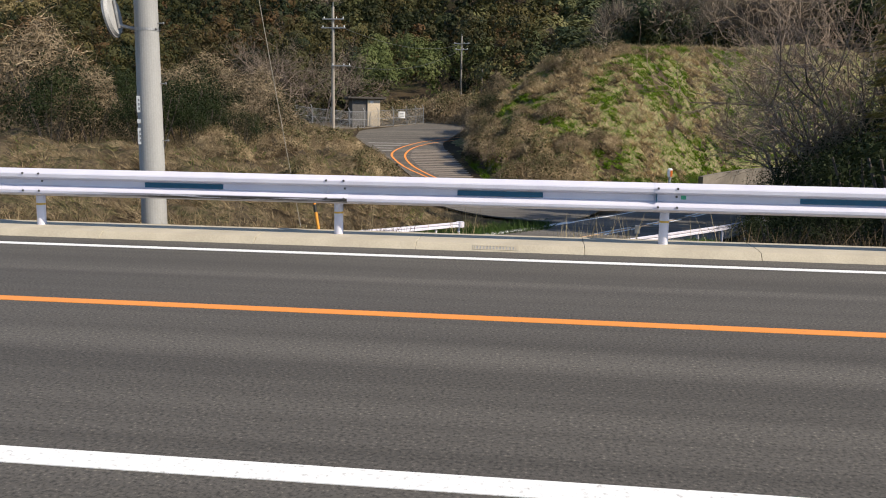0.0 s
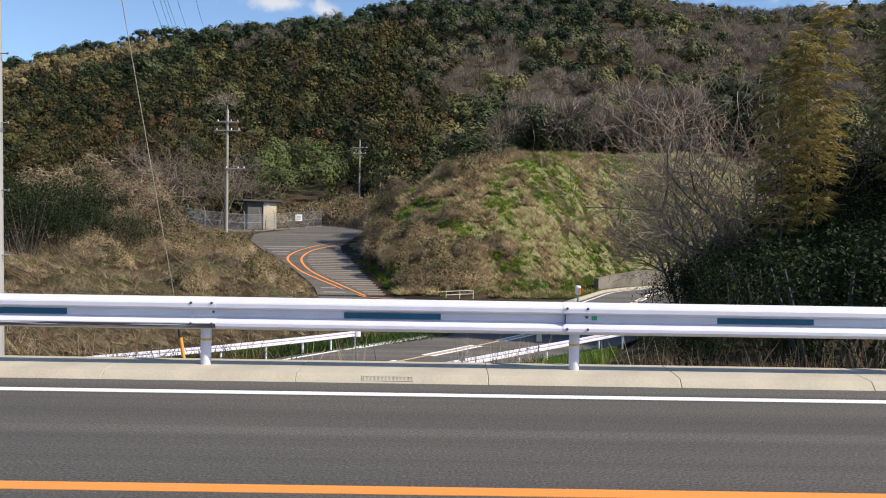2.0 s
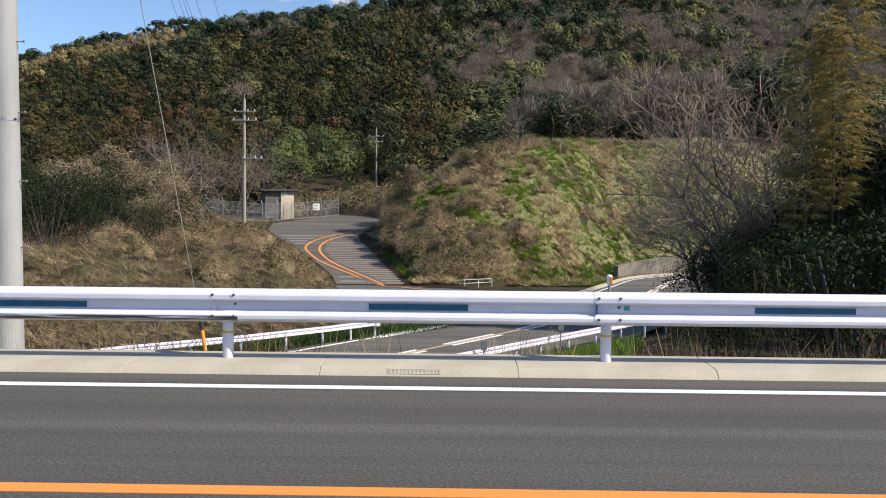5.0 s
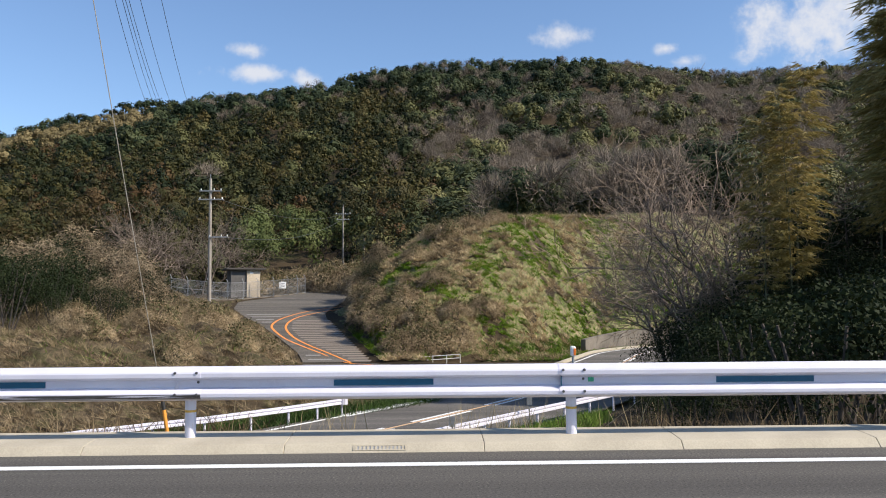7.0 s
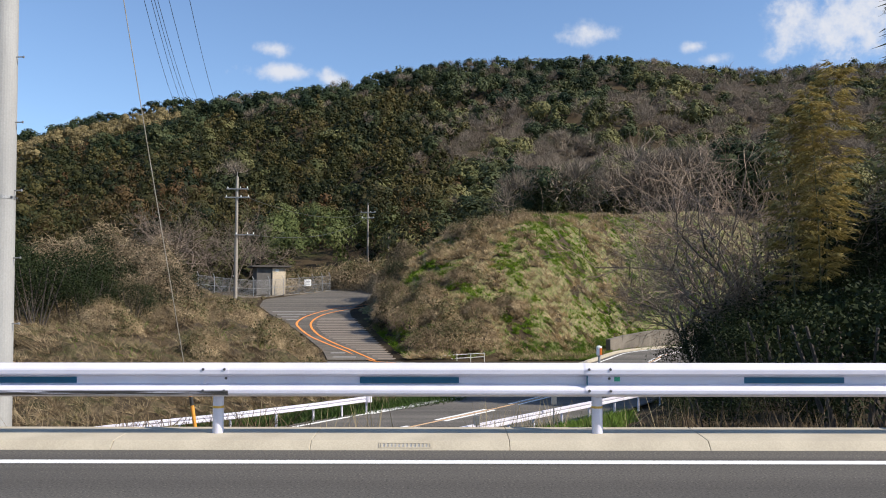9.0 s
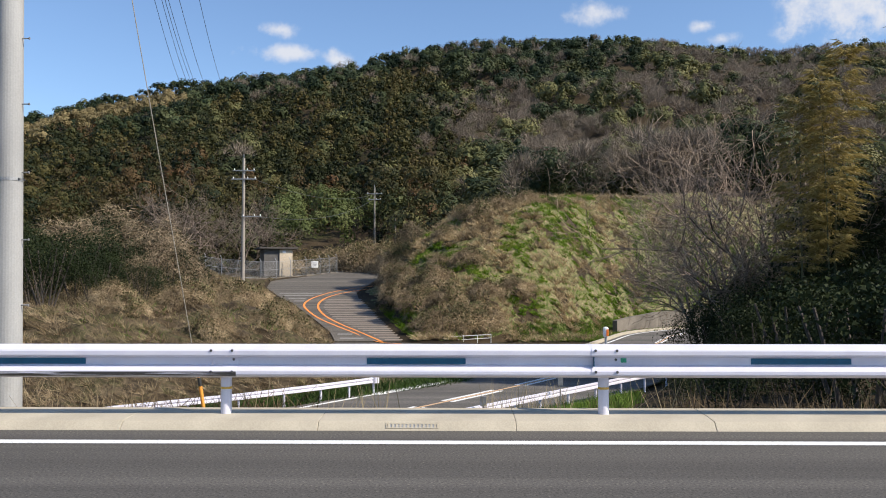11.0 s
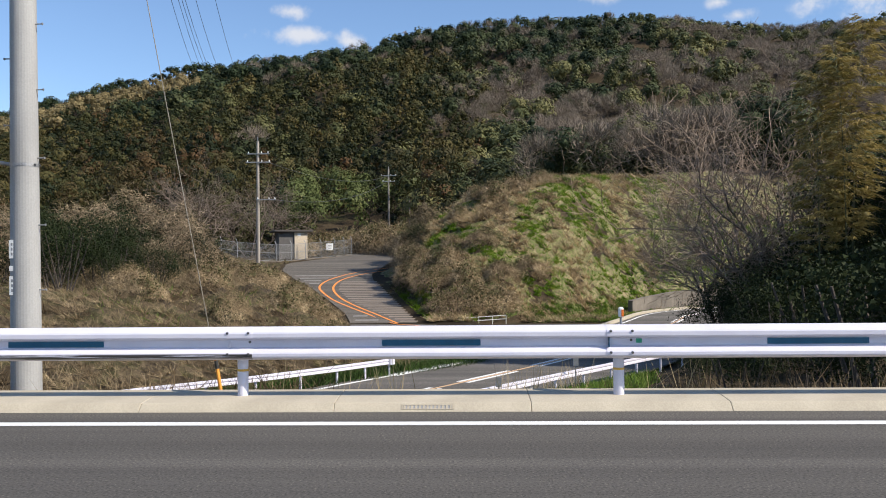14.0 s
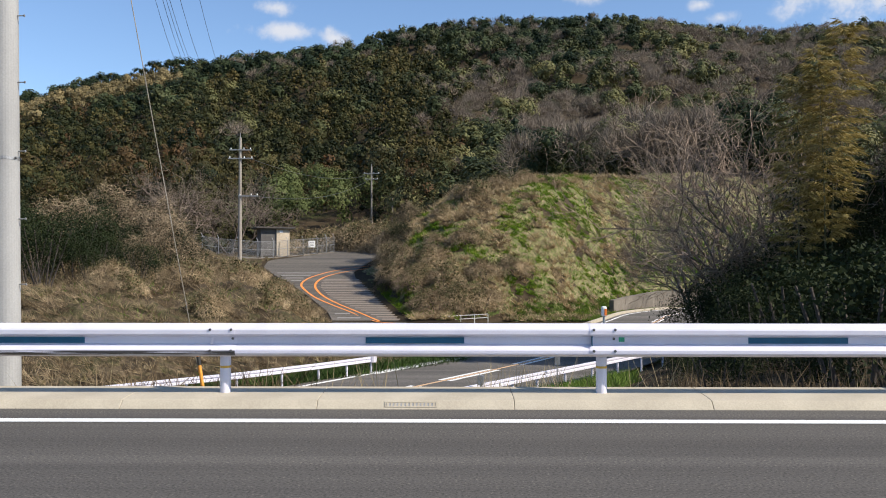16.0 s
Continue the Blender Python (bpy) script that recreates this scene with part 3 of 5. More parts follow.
for k in range(15):
    y = 46.8 + 1.25 * k
    xo = float(np.interp(y, [46, 51.1, 57.2, 61.6, 63.6, 65.5], [-2.8, -6.4, -9.6, -10.05, -9.4, -8.4]))
    a, b = float(road_left(y)) + 0.4, xo - 0.5
    if b - a > 0.6:
        pl = on_ramp([(a, y), (b, y)])
        ribbon("bar", pl, on_ramp([(a, y + 0.3), (b, y + 0.3)]), WORN_WHITE, 0.015, bars, 0.01)
for k in range(22):
    y = 46.4 + 0.7 * k
    xo = float(np.interp(y, [46, 49, 51.6, 54.4, 57.6, 60.1, 62.5], [-2.5, -4.4, -6.1, -7.6, -8.7, -9.0, -8.7])) + 0.4
    b = float(road_right(y)) + 0.1
    if b > xo + 0.4:
        ribbon("bar", on_ramp([(xo, y), (b, y)]), on_ramp([(xo, y + 0.3), (b, y + 0.3)]), BROWN_BAR, 0.014, bars, 0.01)


# ---------------------------------------------------------------- rails along the lower road
def lower_rail(name, path, top, label, every, sleeve):
    th = tagged(empty(name), label, "guard rail")
    prof = [(0.0, -0.20), (0.05, -0.185), (0.05, -0.135), (0.005, -0.11), (0.005, -0.09), (0.05, -0.065), (0.05, -0.015), (0.0, 0.0), (-0.006, 0.0), (-0.006, -0.20)]
    line = [np.array((x, y, top)) for x, y in path]
    bm = bmesh.new()
    sweep(bm, prof, line)
    part("beam", bm, RAIL_PAINT, th)
    run = spline([(x, y, top) for x, y in path], every)
    for p in run:
        z0 = min(land1(p[0], p[1]), top - 0.5)
        bm = bmesh.new()
        rod(bm, (p[0] - 0.06, p[1] + 0.05, z0 - 0.1), (p[0] - 0.06, p[1] + 0.05, top - 0.05), 0.04, seg=12)
        part("post", bm, RAIL_PAINT, th)
    if sleeve:
        q = line[-1]
        bm = bmesh.new()
        rod(bm, (q[0], q[1], top - 0.205), (q[0], q[1], top + 0.005), 0.15, seg=20)
        part("end_sleeve", bm, RAIL_PAINT, th, "rounded white end sleeve")
    return th


lower_rail("side_guard_rail", [(-11.5, 8.3), (-6.8, 13.7), (-4.1, 16.2), (-2.0, 18.6), (-0.45, 20.6)], -1.85, "white guard rail along the side road, ending in a sleeve", 2.0, True)
lower_rail("side_guard_rail", [(0.6, 10.2), (3.3, 13.7), (5.0, 15.9), (7.1, 18.6), (9.4, 21.6), (12, 25.6)], -1.78, "white guard rail beside shrubs along the side road", 2.0, False)


def rail_sign(x, y, z):
    th = tagged(empty("rail_delineator", pose(x, y, z)), "small grey plate on a short steel stand", "delineator", "plates behind the lower rail")
    bm = bmesh.new()
    box(bm, 0, 0, 0, 0.16, 0.03, 0.26, 0.008)
    part("plate", bm, GALV, th)
    bm = bmesh.new()
    rod(bm, (0, 0.03, -0.75), (0, 0.03, 0.05), 0.02, seg=8)
    part("stand", bm, GALV, th)


rail_sign(3.15, 13.0, -1.62)
rail_sign(5.55, 16.0, -1.45)


def pipe_fence():
    th = tagged(empty("pipe_fence"), "low white pipe fence over a dark culvert", "fence")
    a, b = Vector((2.0, 46.6, 0)), Vector((4.8, 47.6, 0))
    for k in range(4):
        p = a.lerp(b, k / 3)
        bm = bmesh.new()
        rod(bm, (p.x, p.y, -2.7), (p.x, p.y, -2.02), 0.022, seg=8)
        part("post", bm, WHITE, th)
    for z in (-2.06, -2.3):
        bm = bmesh.new()
        rod(bm, (a.x, a.y, z - 0.05), (b.x, b.y, z + 0.05), 0.02, seg=8)
        part("pipe", bm, WHITE, th)


pipe_fence()


def retaining_wall():
    th = tagged(empty("retaining_wall"), "stained concrete retaining wall at the foot of the mound", "wall", kind="structure")
    pts = [(15.0, 55.9, -1.45), (16.8, 58.4, -1.25), (19.6, 61.8, -1.0), (26.5, 67.4, -0.7)]
    for (xa, ya, za), (xb, yb, zb) in zip(pts, pts[1:]):
        bm = bmesh.new()
        w = 0.3
        v = [bm.verts.new(c) for c in ((xa, ya, -2.7), (xb, yb, -2.7), (xb, yb, zb), (xa, ya, za), (xa - w, ya + w, -2.7), (xb - w, yb + w, -2.7), (xb - w, yb + w, zb), (xa - w, ya + w, za))]
        for f in ((0, 1, 2, 3), (5, 4, 7, 6), (3, 2, 6, 7), (1, 5, 6, 2), (4, 0, 3, 7), (0, 4, 5, 1)):
            bm.faces.new([v[i] for i in f])
        part("panel", bm, WALL_CONCRETE, th)
    bm = bmesh.new()
    sweep(bm, [(-0.1, -0.15), (-0.1, 0.16), (0.1, 0.16), (0.1, -0.15)], offset(low_left[22:], -0.55))
    part("kerb", bm, CONCRETE, th, "pale concrete kerb at the road edge")


retaining_wall()


# ---------------------------------------------------------------- yard: fence, shed, sign, far poles
def yard_fence():
    th = tagged(empty("mesh_fence"), "grey wire-mesh fence with angled posts round a yard", "fence")
    run = [(-30.0, 68.5), (-23.6, 70.0), (-20.4, 71.0), (-16.9, 72.4), (-14.7, 76.0), (-12.3, 80.0), (-10.9, 83.0)]
    pts = spline([(x, y, max(land1(x, y), float(ramp_height(np.array(y))))) for x, y in run], 2.0)
    h = 1.75
    for p in pts:
        bm = bmesh.new()
        rod(bm, (p[0], p[1], p[2] - 0.6), (p[0], p[1], p[2] + h), 0.035, seg=8)
        rod(bm, (p[0], p[1], p[2] + h), (p[0] - 0.18, p[1] + 0.12, p[2] + h + 0.32), 0.03, seg=8)
        part("post", bm, GALV, th)
    for a, b in zip(pts, pts[1:]):
        bm = bmesh.new()
        for z in (0.08, h * 0.5, h - 0.05):
            rod(bm, (a[0], a[1], a[2] + z), (b[0], b[1], b[2] + z), 0.018, seg=6)
        part("rail", bm, GALV, th)
        d = np.array(b) - np.array(a)
        n, vs = int(np.linalg.norm(d) / 0.09), []
        side = d / np.linalg.norm(d) * 0.006
        for k in range(n):
            p0 = np.array(a) + d * (k + 0.5) / n + (0, 0, 0.08)
            p1 = p0 + (0, 0, h - 0.13)
            vs += [p0 - side, p0 + side, p1 + side, p1 - side]
        for k in range(14):
            z = 0.1 + (h - 0.15) * k / 14
            vs += [np.array(a) + (0, 0, z), np.array(b) + (0, 0, z), np.array(b) + (0, 0, z + 0.010), np.array(a) + (0, 0, z + 0.010)]
        if vs:
            put("wire_mesh", grid_mesh("wire_mesh", np.array(vs), 4), GALV, th)
        bm = bmesh.new()
        m = (np.array(a) + np.array(b)) / 2
        ang = math.degrees(math.atan2(d[1], d[0]))
        box(bm, 0, 0, 0, float(np.linalg.norm(d)), 0.16, 0.3, 0.0, pose(m[0], m[1], m[2] - 0.08, 0, 0, ang))
        part("footing", bm, WALL_CONCRETE, th)


yard_fence()


def yard_shed():
    th = tagged(empty("yard_shed", pose(-15.6, 76.4, 2.0, 0, 0, 22)), "small grey shed with a beige door and flat dark roof", "shed")
    dark = simple("shed_wall_grey", (0.09, 0.085, 0.08), (0.14, 0.13, 0.12), 1.5, 0.9)
    beige = simple("shed_door_beige", (0.52, 0.43, 0.31), (0.60, 0.50, 0.37), 1.0, 0.7)
    bm = bmesh.new()
    box(bm, -0.45, 1.5, 1.45, 2.9, 2.8, 3.2)
    part("wall", bm, dark, th)
    bm = bmesh.new()
    box(bm, 0.35, 0.02, 1.50, 1.35, 0.12, 3.0, 0.02)
    door = part("door", bm, beige, th, "beige door panel")
    bm = bmesh.new()
    box(bm, 0.15, -0.05, 2.72, 0.34, 0.03, 0.26, 0.01)
    part("lamp_panel", bm, WHITE, door, "white panel over the door")
    bm = bmesh.new()
    box(bm, -0.45, 1.4, 3.13, 4.0, 3.6, 0.18, 0.02)
    part("roof", bm, simple("shed_roof_dark", (0.05, 0.045, 0.04), (0.09, 0.08, 0.07), 2, 0.8), th)


yard_shed()


def fence_sign():
    th = tagged(empty("fence_sign", pose(-12.75, 79.2, 3.5, 0, 0, 75)), "small white notice board on the mesh fence", "sign")
    bm = bmesh.new()
    box(bm, 0, -0.08, 0, 0.75, 0.03, 0.72, 0.01)
    board = part("board", bm, WHITE, th)
    for q in (-0.15, 0.0, 0.15):
        bm = bmesh.new()
        box(bm, 0, -0.10, q, 0.4, 0.006, 0.06)
        part("bar", bm, GALV, board)
    th.rotation_euler = (0, 0, radians(20))


fence_sign()


def wires(name, ends, sag, r, mat, label, category="cable"):
    th = tagged(empty(name), label, category)
    for a, b in ends:
        a, b = Vector(a), Vector(b)
        n = 14
        pts = [a.lerp(b, k / n) - Vector((0, 0, sag * 4 * (k / n) * (1 - k / n))) for k in range(n + 1)]
        t1 = (b - a).orthogonal().normalized()
        t2 = (b - a).normalized().cross(t1)
        bm = bmesh.new()
        rings = [[bm.verts.new(p + (t1 * math.cos(q * 1.2566) + t2 * math.sin(q * 1.2566)) * r) for q in range(5)] for p in pts]
        for p, q in zip(rings, rings[1:]):
            for k in range(5):
                bm.faces.new((p[k], p[(k + 1) % 5], q[(k + 1) % 5], q[k]))
        bm.faces.new(rings[0][::-1])
        bm.faces.new(rings[-1])
        part("wire", bm, mat, th)
    return th


FAR_POLE = simple("weathered_pole", (0.20, 0.17, 0.14), (0.38, 0.35, 0.31), 1.2, 0.85, stretch=(1, 1, 0.2))


def far_pole(x, y, z0, top, arms, label):
    th = tagged(empty("utility_pole", pose(x, y, z0)), label, "utility pole")
    h = top - z0
    bm = bmesh.new()
    rod(bm, (0, 0, -0.6), (0, 0, h), 0.15, 0.10, 14)
    part("shaft", bm, FAR_POLE, th)
    for z, half, shift in arms:
        bm = bmesh.new()
        box(bm, shift, -0.12, z - z0, half * 2, 0.09, 0.09, 0.01)
        arm = part("crossarm", bm, GALV, th)
        for t in (-0.85, 0.3, 0.9):
            bm = bmesh.new()
            rod(bm, (shift + half * t, -0.12, z - z0 + 0.04), (shift + half * t, -0.12, z - z0 + 0.18), 0.045, 0.03, 8)
            part("insulator", bm, WHITE, arm)
    bm = bmesh.new()
    rod(bm, (0, 0, h - 0.1), (0, 0, h + 0.35), 0.03, seg=6)
    part("tip", bm, GALV, th)
    return th


far_pole(-13.75, 53.4, land1(-13.75, 53.4), 11.0, ((10.05, 0.85, 0.05), (9.4, 0.95, 0.05), (6.55, 0.75, 0.65)), "tall weathered utility pole with three crossarms on the bank")
far_pole(-9.0, 106.0, land1(-9.0, 106), 15.0, ((14.0, 1.1, 0), (13.2, 0.9, 0)), "distant weathered utility pole with crossarms before the woods")
th = tagged(empty("short_pole", pose(-5.65, 100, land1(-5.65, 100))), "short bare pole among brown shrubs", "pole")
bm = bmesh.new()
rod(bm, (0, 0, -0.5), (0, 0, 10.1 - land1(-5.65, 100)), 0.10, 0.08, 10)
part("shaft", bm, FAR_POLE, th)
WIRE = simple("wire_grey", (0.05, 0.05, 0.05), (0.09, 0.09, 0.09), 5, 0.6)
PALE_WIRE = simple("pale_wire", (0.30, 0.27, 0.22), (0.42, 0.38, 0.32), 5, 0.6)
wires("overhead_wire", [((-13.2, 53.3, 9.5), (-8.6, 105.9, 14.1)), ((-13.0, 53.3, 6.6), (-9.2, 105.9, 13.2))], 1.2, 0.018, WIRE, "thin dark wires strung between two utility poles")

# ---------------------------------------------------------------- plants
rng = np.random.default_rng(11)


def unit(v):
    return v / np.maximum(np.linalg.norm(v, axis=-1, keepdims=True), 1e-9)


def clumps(c, nrm, size):
    """Leaf clumps: ragged three-cornered pieces facing nrm, of about that half-width."""
    n = len(c)
    r = rng.normal(size=(n, 3))
    t1 = unit(np.cross(nrm, r))
    t2 = np.cross(unit(nrm), t1)
    s = np.asarray(size).reshape(-1, 1) * np.ones((n, 1)) * 1.25
    j = rng.uniform(0.55, 1.3, (n, 3, 1))
    return np.stack([c + t1 * s * j[:, 0], c + (t2 * 0.87 - t1 * 0.5) * s * j[:, 1], c - (t2 * 0.87 + t1 * 0.5) * s * j[:, 2]], 1).reshape(-1, 3)


def slivers(a, b, w):
    """Blades or twigs from a to b: narrow, tapering."""
    side = unit(np.cross(b - a, rng.normal(size=(len(a), 3)))) * np.asarray(w).reshape(-1, 1)
    return np.stack([a - side, a + side, b], 1).reshape(-1, 3)


def strands(a, d, length, w, droop):
    """Curved twigs of three pieces each."""
    out = []
    p = a
    for k in range(2):
        d = unit(d + rng.normal(size=a.shape) * 0.38 + (0, 0, -droop))
        q = p + d * (length / 2)
        side = unit(np.cross(d, rng.normal(size=a.shape))) * np.asarray(w).reshape(-1, 1) * (1 - 0.28 * k)
        out.append(np.stack([p - side, p + side, q + side * 0.75], 1))
        p = q
    return np.concatenate(out).reshape(-1, 3)


OCTA = np.array([[(a, 0, 0), (0, b, 0), (0, 0, c)] for a in (-1, 1) for b in (-1, 1) for c in (-1, 1)], float)


def crowns(px, py, pz, h, R, per, kind, inner=0.5, loose=False):
    """Crowns of many trees at once, each a heap of leafy puffs. Returns corners of three-cornered pieces and each corner's tree."""
    n, nl = len(px), {"cone": 12, "round": 8, "bare": 9}[kind]
    base = np.stack([px, py, pz], 1)[:, None, :]
    if kind == "cone":
        t = (np.arange(nl)[None, :] + rng.uniform(0, 1, (n, nl))) / nl
        ang = np.arange(nl)[None, :] * 2.4 + rng.uniform(0, 6.3, (n, 1))
        out = R[:, None] * 0.66 * np.sqrt(np.clip(1.0 - t ** 1.7, 0, 1))
        centre = base + np.stack([np.cos(ang) * out, np.sin(ang) * out, h[:, None] * (0.2 + 0.74 * t)], -1)
        lr = R[:, None] * (0.62 - 0.36 * t) * rng.uniform(0.8, 1.2, (n, nl))
        away = np.stack([np.cos(ang), np.sin(ang), 0.25 + 0 * t], -1)
    else:
        away = rng.normal(size=(n, nl, 3)) + (0, 0, 0.35)
        away[..., 2] = np.where(away[..., 2] < -0.4, -away[..., 2], away[..., 2])
        away = unit(away)
        away[:, 0] = (0.0, 0.0, 1.0)
        centre = base + np.stack([0 * R, 0 * R, 0.58 * h], -1)[:, None, :] + away * np.stack([0.60 * R, 0.60 * R, 0.27 * h], -1)[:, None, :] * rng.uniform(0.8, 1.1, (n, nl, 1))
        lr = R[:, None] * rng.uniform(0.34, 0.56, (n, nl))
    ti = np.repeat(np.arange(n), per)
    m = len(ti)
    li = rng.integers(0, nl, m)
    d = unit(rng.normal(size=(m, 3)) + 0.55 * away[ti, li] + (0, 0, 0.3))
    fine = 2.0 / np.sqrt(np.maximum(per, 1))
    c0, r0 = centre[ti, li], lr[ti, li][:, None]
    if kind == "bare":
        a = c0 + d * r0 * rng.uniform(0.05, 0.75, (m, 1)) - (0, 0, 0.1)
        b = c0 + unit(d + rng.normal(size=(m, 3)) * 0.35 + (0, 0, 0.3)) * r0 * rng.uniform(0.95, 1.35, (m, 1))
        v = slivers(a, b, R[ti] * rng.uniform(0.14, 0.30, m) * fine[ti] * 0.5)
    else:
        if loose:
            c = c0 + d * r0 * rng.uniform(0.55, 1.3, (m, 1))
            return clumps(c, d + rng.normal(size=(m, 3)) * 0.6, R[ti] * rng.uniform(0.32, 0.80, m) * fine[ti]), np.repeat(ti, 3)
        c = c0 + d * r0 * rng.uniform(0.90, 1.04, (m, 1)) * (1, 1, 0.9)
        v = clumps(c, d + 0.45 * away[ti, li] + rng.normal(size=(m, 3)) * 0.20, R[ti] * rng.uniform(0.40, 0.90, m) * fine[ti])
    if not inner:
        return v, np.repeat(ti, 3)
    # a closed dark heart in each puff, well inside its leaves
    cc, cr = centre.reshape(-1, 1, 1, 3), (lr * np.where(per > 1000, 0.3, inner)[:, None]).reshape(-1, 1, 1, 1)
    w = cc + OCTA[None] * cr
    return np.concatenate([v, w.reshape(-1, 3)]), np.concatenate([np.repeat(ti, 3), np.repeat(np.arange(n), nl * 24)])


CEDAR = foliage("cedar_foliage", [(0.014, 0.021, 0.009), (0.030, 0.034, 0.012), (0.056, 0.053, 0.018), (0.082, 0.067, 0.023)], 0.05, each=0.08, tree=0.9)
RUST = foliage("rusty_cedar_foliage", [(0.030, 0.032, 0.012), (0.050, 0.042, 0.016), (0.072, 0.047, 0.020), (0.088, 0.050, 0.022)], 0.05, each=0.08, tree=0.9)
BROADLEAF = foliage("evergreen_foliage", [(0.042, 0.053, 0.023), (0.082, 0.092, 0.037), (0.110, 0.112, 0.046), (0.145, 0.138, 0.056)], 0.05, each=0.08, tree=0.9)
EVERGREEN = foliage("deep_green_foliage", [(0.016, 0.027, 0.014), (0.028, 0.043, 0.020), (0.048, 0.064, 0.028), (0.074, 0.084, 0.038)], 0.05, each=0.08, tree=0.9)
BARE = foliage("bare_twigs", [(0.115, 0.092, 0.072), (0.17, 0.138, 0.108), (0.235, 0.195, 0.152), (0.20, 0.152, 0.115)], 0.06, 0.8, 0.0, each=0.3, tree=0.5)
BAMBOO_FAR = foliage("far_bamboo_foliage", [(0.053, 0.072, 0.021), (0.090, 0.111, 0.037), (0.139, 0.149, 0.059)], 0.2, each=0.2)
STRAW_RIDGE = foliage("pale_ridge_grass", [(0.16, 0.128, 0.060), (0.24, 0.19, 0.095)], 0.1)
DRY = foliage("dry_grass", [(0.08, 0.058, 0.034), (0.20, 0.148, 0.09), (0.40, 0.31, 0.195), (0.12, 0.115, 0.045)], 0.5, 0.85, 0.1, each=0.2, tree=0.6)
DRY_VINE = foliage("dry_vines", [(0.13, 0.096, 0.056), (0.32, 0.24, 0.145), (0.55, 0.43, 0.265)], 0.9, 0.85, 0.0)
PALE_VINE = foliage("pale_dry_vines", [(0.085, 0.063, 0.040), (0.20, 0.152, 0.098), (0.36, 0.28, 0.185)], 0.9, 0.85, 0.0)
OLIVE = foliage("olive_shrub_leaves", [(0.060, 0.056, 0.022), (0.105, 0.098, 0.042), (0.16, 0.14, 0.068)], 0.8, 0.6)
STRAW = foliage("pale_dry_stalks", [(0.24, 0.19, 0.11), (0.34, 0.28, 0.17), (0.42, 0.35, 0.22)], 0.6, 0.8, 0.2)
GREEN_GRASS = foliage("green_grass", [(0.05, 0.095, 0.014), (0.085, 0.15, 0.022), (0.13, 0.20, 0.035), (0.15, 0.17, 0.05)], 0.6, 0.7, 0.3)
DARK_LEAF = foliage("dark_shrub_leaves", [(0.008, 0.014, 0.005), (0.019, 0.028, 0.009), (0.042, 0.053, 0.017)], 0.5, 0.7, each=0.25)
BAMBOO_LEAF = foliage("bamboo_leaves", [(0.13, 0.110, 0.030), (0.30, 0.235, 0.075), (0.48, 0.39, 0.18)], 0.5, 0.5, 0.30)
MOUND_GREEN = foliage("mound_green_blades", [(0.055, 0.110, 0.008), (0.105, 0.185, 0.014), (0.160, 0.250, 0.025), (0.21, 0.24, 0.05)], 0.4, 0.7, 0.35, each=0.15, tree=0.7)
MOUND_DRY = foliage("mound_dry_blades", [(0.13, 0.095, 0.06), (0.30, 0.225, 0.13), (0.44, 0.34, 0.20), (0.58, 0.46, 0.28)], 0.4, 0.85, 0.2, each=0.15, tree=0.7)
VERGE = foliage("verge_leaves", [(0.02, 0.04, 0.010), (0.04, 0.075, 0.016), (0.075, 0.12, 0.028)], 0.8, 0.6, 0.2)
BARK = simple("bark", (0.045, 0.035, 0.028), (0.11, 0.09, 0.075), 3, 0.9)
PALE_BARK = simple("pale_bark", (0.20, 0.148, 0.108), (0.38, 0.29, 0.215), 3, 0.9)
MID_BARK = simple("brown_bark", (0.11, 0.083, 0.064), (0.24, 0.185, 0.142), 3, 0.9)
CULM = simple("bamboo_culm", (0.06, 0.07, 0.025), (0.12, 0.12, 0.05), 3, 0.5)


